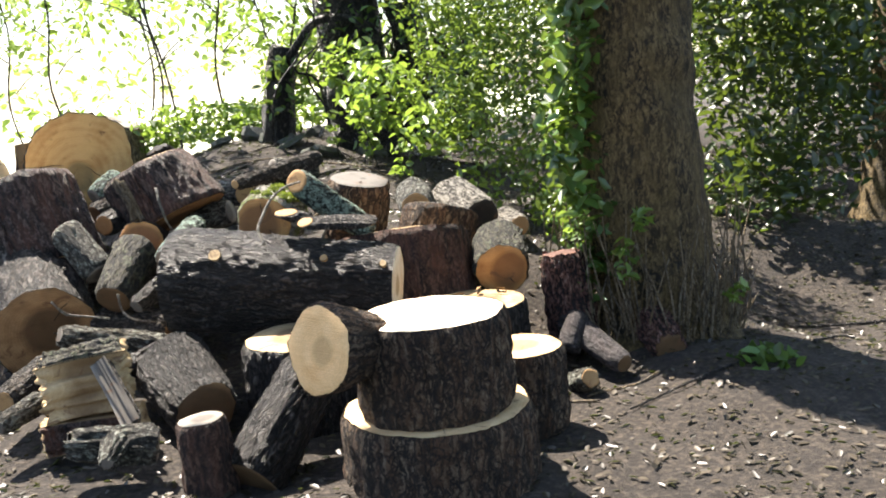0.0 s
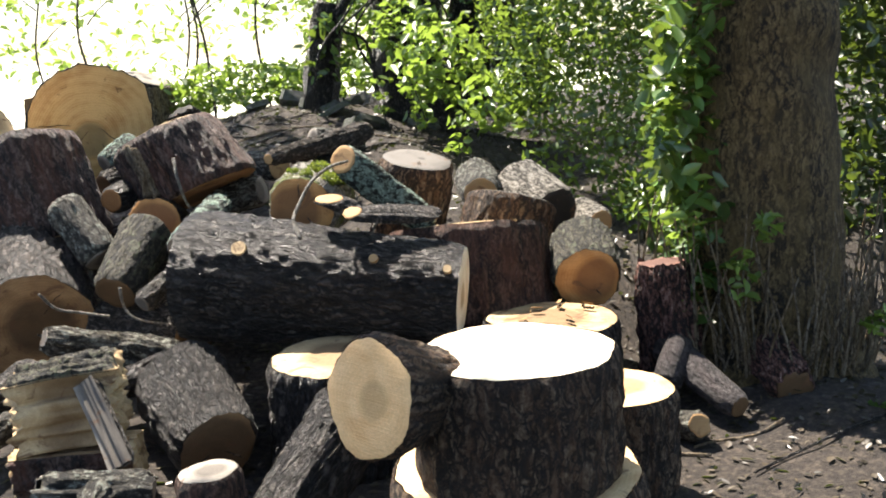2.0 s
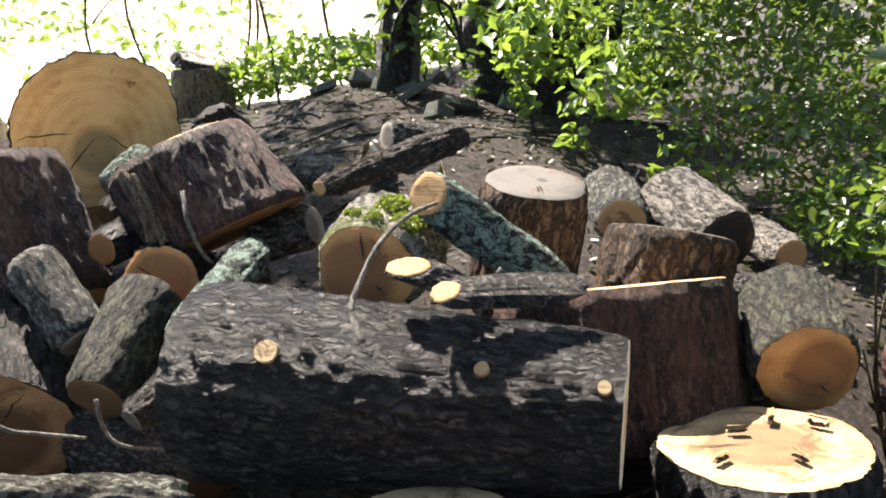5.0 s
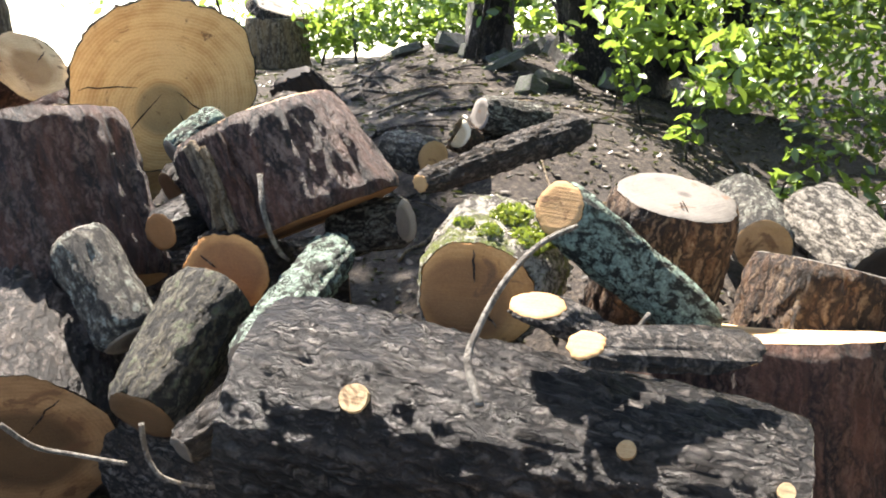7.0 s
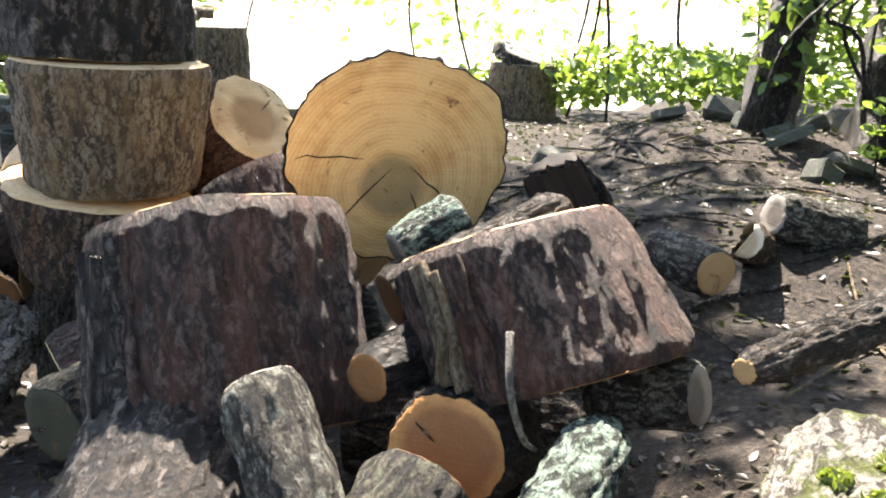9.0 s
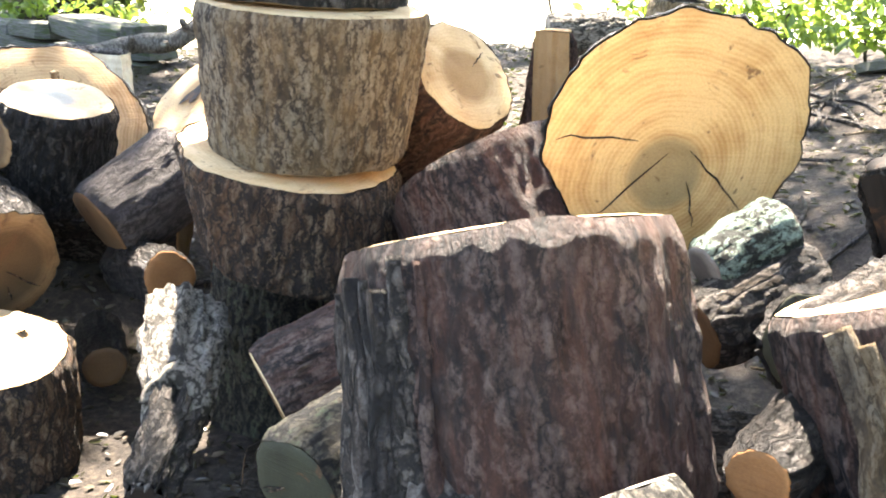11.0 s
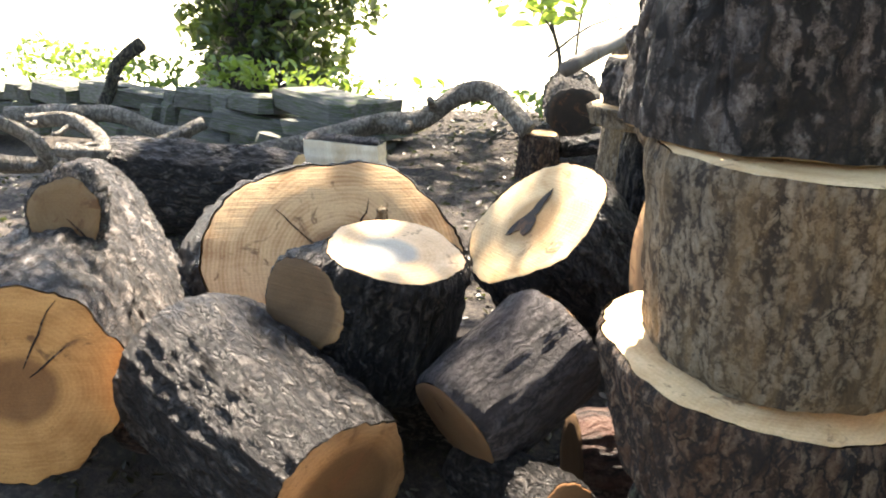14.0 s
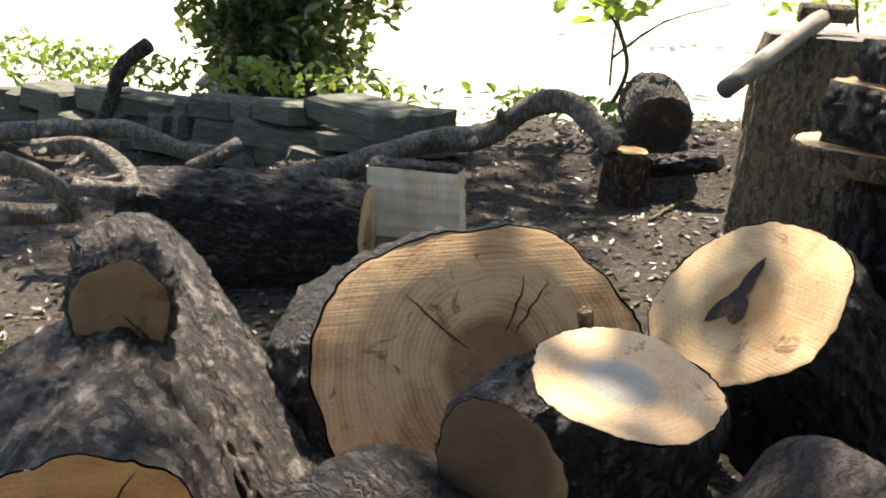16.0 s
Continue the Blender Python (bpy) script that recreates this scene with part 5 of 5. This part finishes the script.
for course in range(3):
    s = 0.0
    while s < 7.0:
        w = rng.choice((.16, .25, .35, .5, .65)) * rng.uniform(.85, 1.15)
        u = s + w / 2
        x = -6.35 - u
        y = 8.55 + 0.03 * u + rng.uniform(-.04, .04) + course * .03
        ob = part("stone", STONES[rng.randrange(7)], wall)
        ob.matrix_world = pose(x, y, .46 - .09 * u + course * .12 + rng.uniform(-.015, .015), rng.uniform(-5, 5), rng.uniform(-4, 4), rng.uniform(-14, 14)) @ Matrix.Diagonal((w, rng.uniform(.3, .42), rng.uniform(.08, .17), 1))
        s += w + .01
for k in range(20):
    x, y = -1.4 + rng.gauss(0, .75), 9.1 + rng.gauss(0, .35)
    ob = new("slate_rock", STONES[k % 7])
    w = rng.uniform(.1, .3)
    ob.matrix_world = pose(x, y, ground_z(x, y) + .03, rng.uniform(-35, 35), rng.uniform(-35, 35), rng.uniform(0, 180)) @ Matrix.Diagonal((w, w * rng.uniform(.5, .9), rng.uniform(.05, .13), 1))
    tagged(ob, "grey slate rock lying on the bank", "rock", "rubble on the bank")

# saplings
for k, (x, y, h, lx) in enumerate([(-2.75, 10.4, 3.0, -.5), (-2.3, 10.9, 3.2, -.1), (-3.3, 11.2, 3.0, .4), (-1.6, 11, 3, .2), (-6.1, 9.8, 1.2, .25), (-4.1, 11.4, 3.2, -.7), (-3.7, 12.2, 3.4, .5), (-5.2, 12.6, 3.0, -.4), (-2.0, 12.4, 3.4, -.5), (-7.3, 12.5, 2.6, .4)]):
    z = ground_z(x, y) - .05
    thing = new("sapling")
    thing.location = (x, y, z)
    tagged(thing, "slender young tree with sparse leaves", "tree")
    v, f = tube([(0, 0, 0), (lx * .3 + .09 * (-1) ** k, 0, h * .3), (lx * .45 - .07 * (-1) ** k, .05, h * .62), (lx, .1, h)], .013 if h > 2 else .015, .012, 7, 6, .2, k)
    part("trunk", mesh_of("trunk", v, f, BARK["grey"], True), thing)
    for q in range(5 if h > 2 else 2):
        u = .35 + .13 * q
        sg = (-1) ** q
        v, f = tube([(lx * u * .8, 0, h * u), (lx * u + sg * .25, .05, h * u + .22), (lx * u + sg * .6, .1, h * u + .34)], .010, .004, 5, 3, .2, q)
        part("limb", mesh_of("limb", v, f, BARK["dark"], True), thing)
    part("crown", leaf_mesh("crown", [(lx * .6, 0, h * .75, .3, .3, .28), (lx, 0, h * .95, .3, .3, .25), (lx * .3 - .2, 0, h * .6, .2, .2, .15)], 130, .07, LEAF["bright"], 60 + k), thing)

# green sprigs on the bank
rng = random.Random(66)
for k, (x, y, h) in enumerate([(-.55, 7.7, .4), (-.35, 7.3, .3), (-.2, 8.1, .5), (-.95, 8.6, .4), (.3, 6.6, .3), (.5, 6.35, .22), (-1.7, 9.8, .35), (-.7, 8.2, .45), (0, 7.0, .25), (.62, 6.0, .2)]):
    thing = new("sprig")
    thing.location = (x, y, ground_z(x, y) - .02)
    tagged(thing, "young green leafy sprig growing from the soil", "plant", "sprigs on the bank")
    bend = rng.uniform(-.12, .12)
    v, f = tube([(0, 0, 0), (bend * .4, 0, h * .5), (bend, .03, h)], .006, .003, 5, 3, .1, k)
    part("stem", mesh_of("stem", v, f, BARK["moss"], True), thing)
    part("foliage", leaf_mesh("foliage", [(bend * q, 0, h * q, .09, .09, .035) for q in (.45, .7, 1.0)], 34, .04, LEAF["bright"], 70 + k), thing)

# ---- litter ----
rng = np.random.RandomState(3)
cnt = 44000
lx, ly = rng.uniform(-9, 4, cnt), rng.uniform(1.5, 10.5, cnt)
lm = leaf_mesh("leaf_litter", [(0, 0, 0, 1e-4, 1e-4, 1e-4)], cnt, .021, LEAF["litter"], 6)
co = np.empty(cnt * 18)
lm.vertices.foreach_get("co", co)
co = co.reshape(cnt, 6, 3)
co[:, :, 2] *= .45
co += np.stack([lx, ly, np.array([ground_z(a, b) + .008 for a, b in zip(lx, ly)])], 1)[:, None, :]
lm.vertices.foreach_set("co", co.ravel())
lm.update()
tagged(new("leaf_litter", lm), "dry brown leaves and wood chips on the soil", "leaf litter", kind="stuff")

# fallen sticks
rng = random.Random(55)
sticks = []
for k in range(150):
    x, y = (rng.uniform(-2.6, 1.2), rng.uniform(6.2, 9.5)) if k < 80 else (rng.uniform(-8, 2.6), rng.uniform(2.5, 9))
    a, h = rng.uniform(0, 6.28), rng.uniform(.08, .38)
    p = []
    for u in (-1, -.3, .4, 1):
        px, py = x + u * h * math.cos(a) + rng.uniform(-.03, .03), y + u * h * math.sin(a) + rng.uniform(-.03, .03)
        p.append((px, py, ground_z(px, py) + .012))
    r = rng.uniform(.004, .013)
    v, f = tube(p, r, r * .6, 6, 3, .2, k)
    ob = new("stick", mesh_of("stick", v, f, BARK[rng.choice(("grey", "dark", "grey", "pale"))], True))
    tagged(ob, "thin fallen stick lying on the soil", "stick", "fallen sticks")
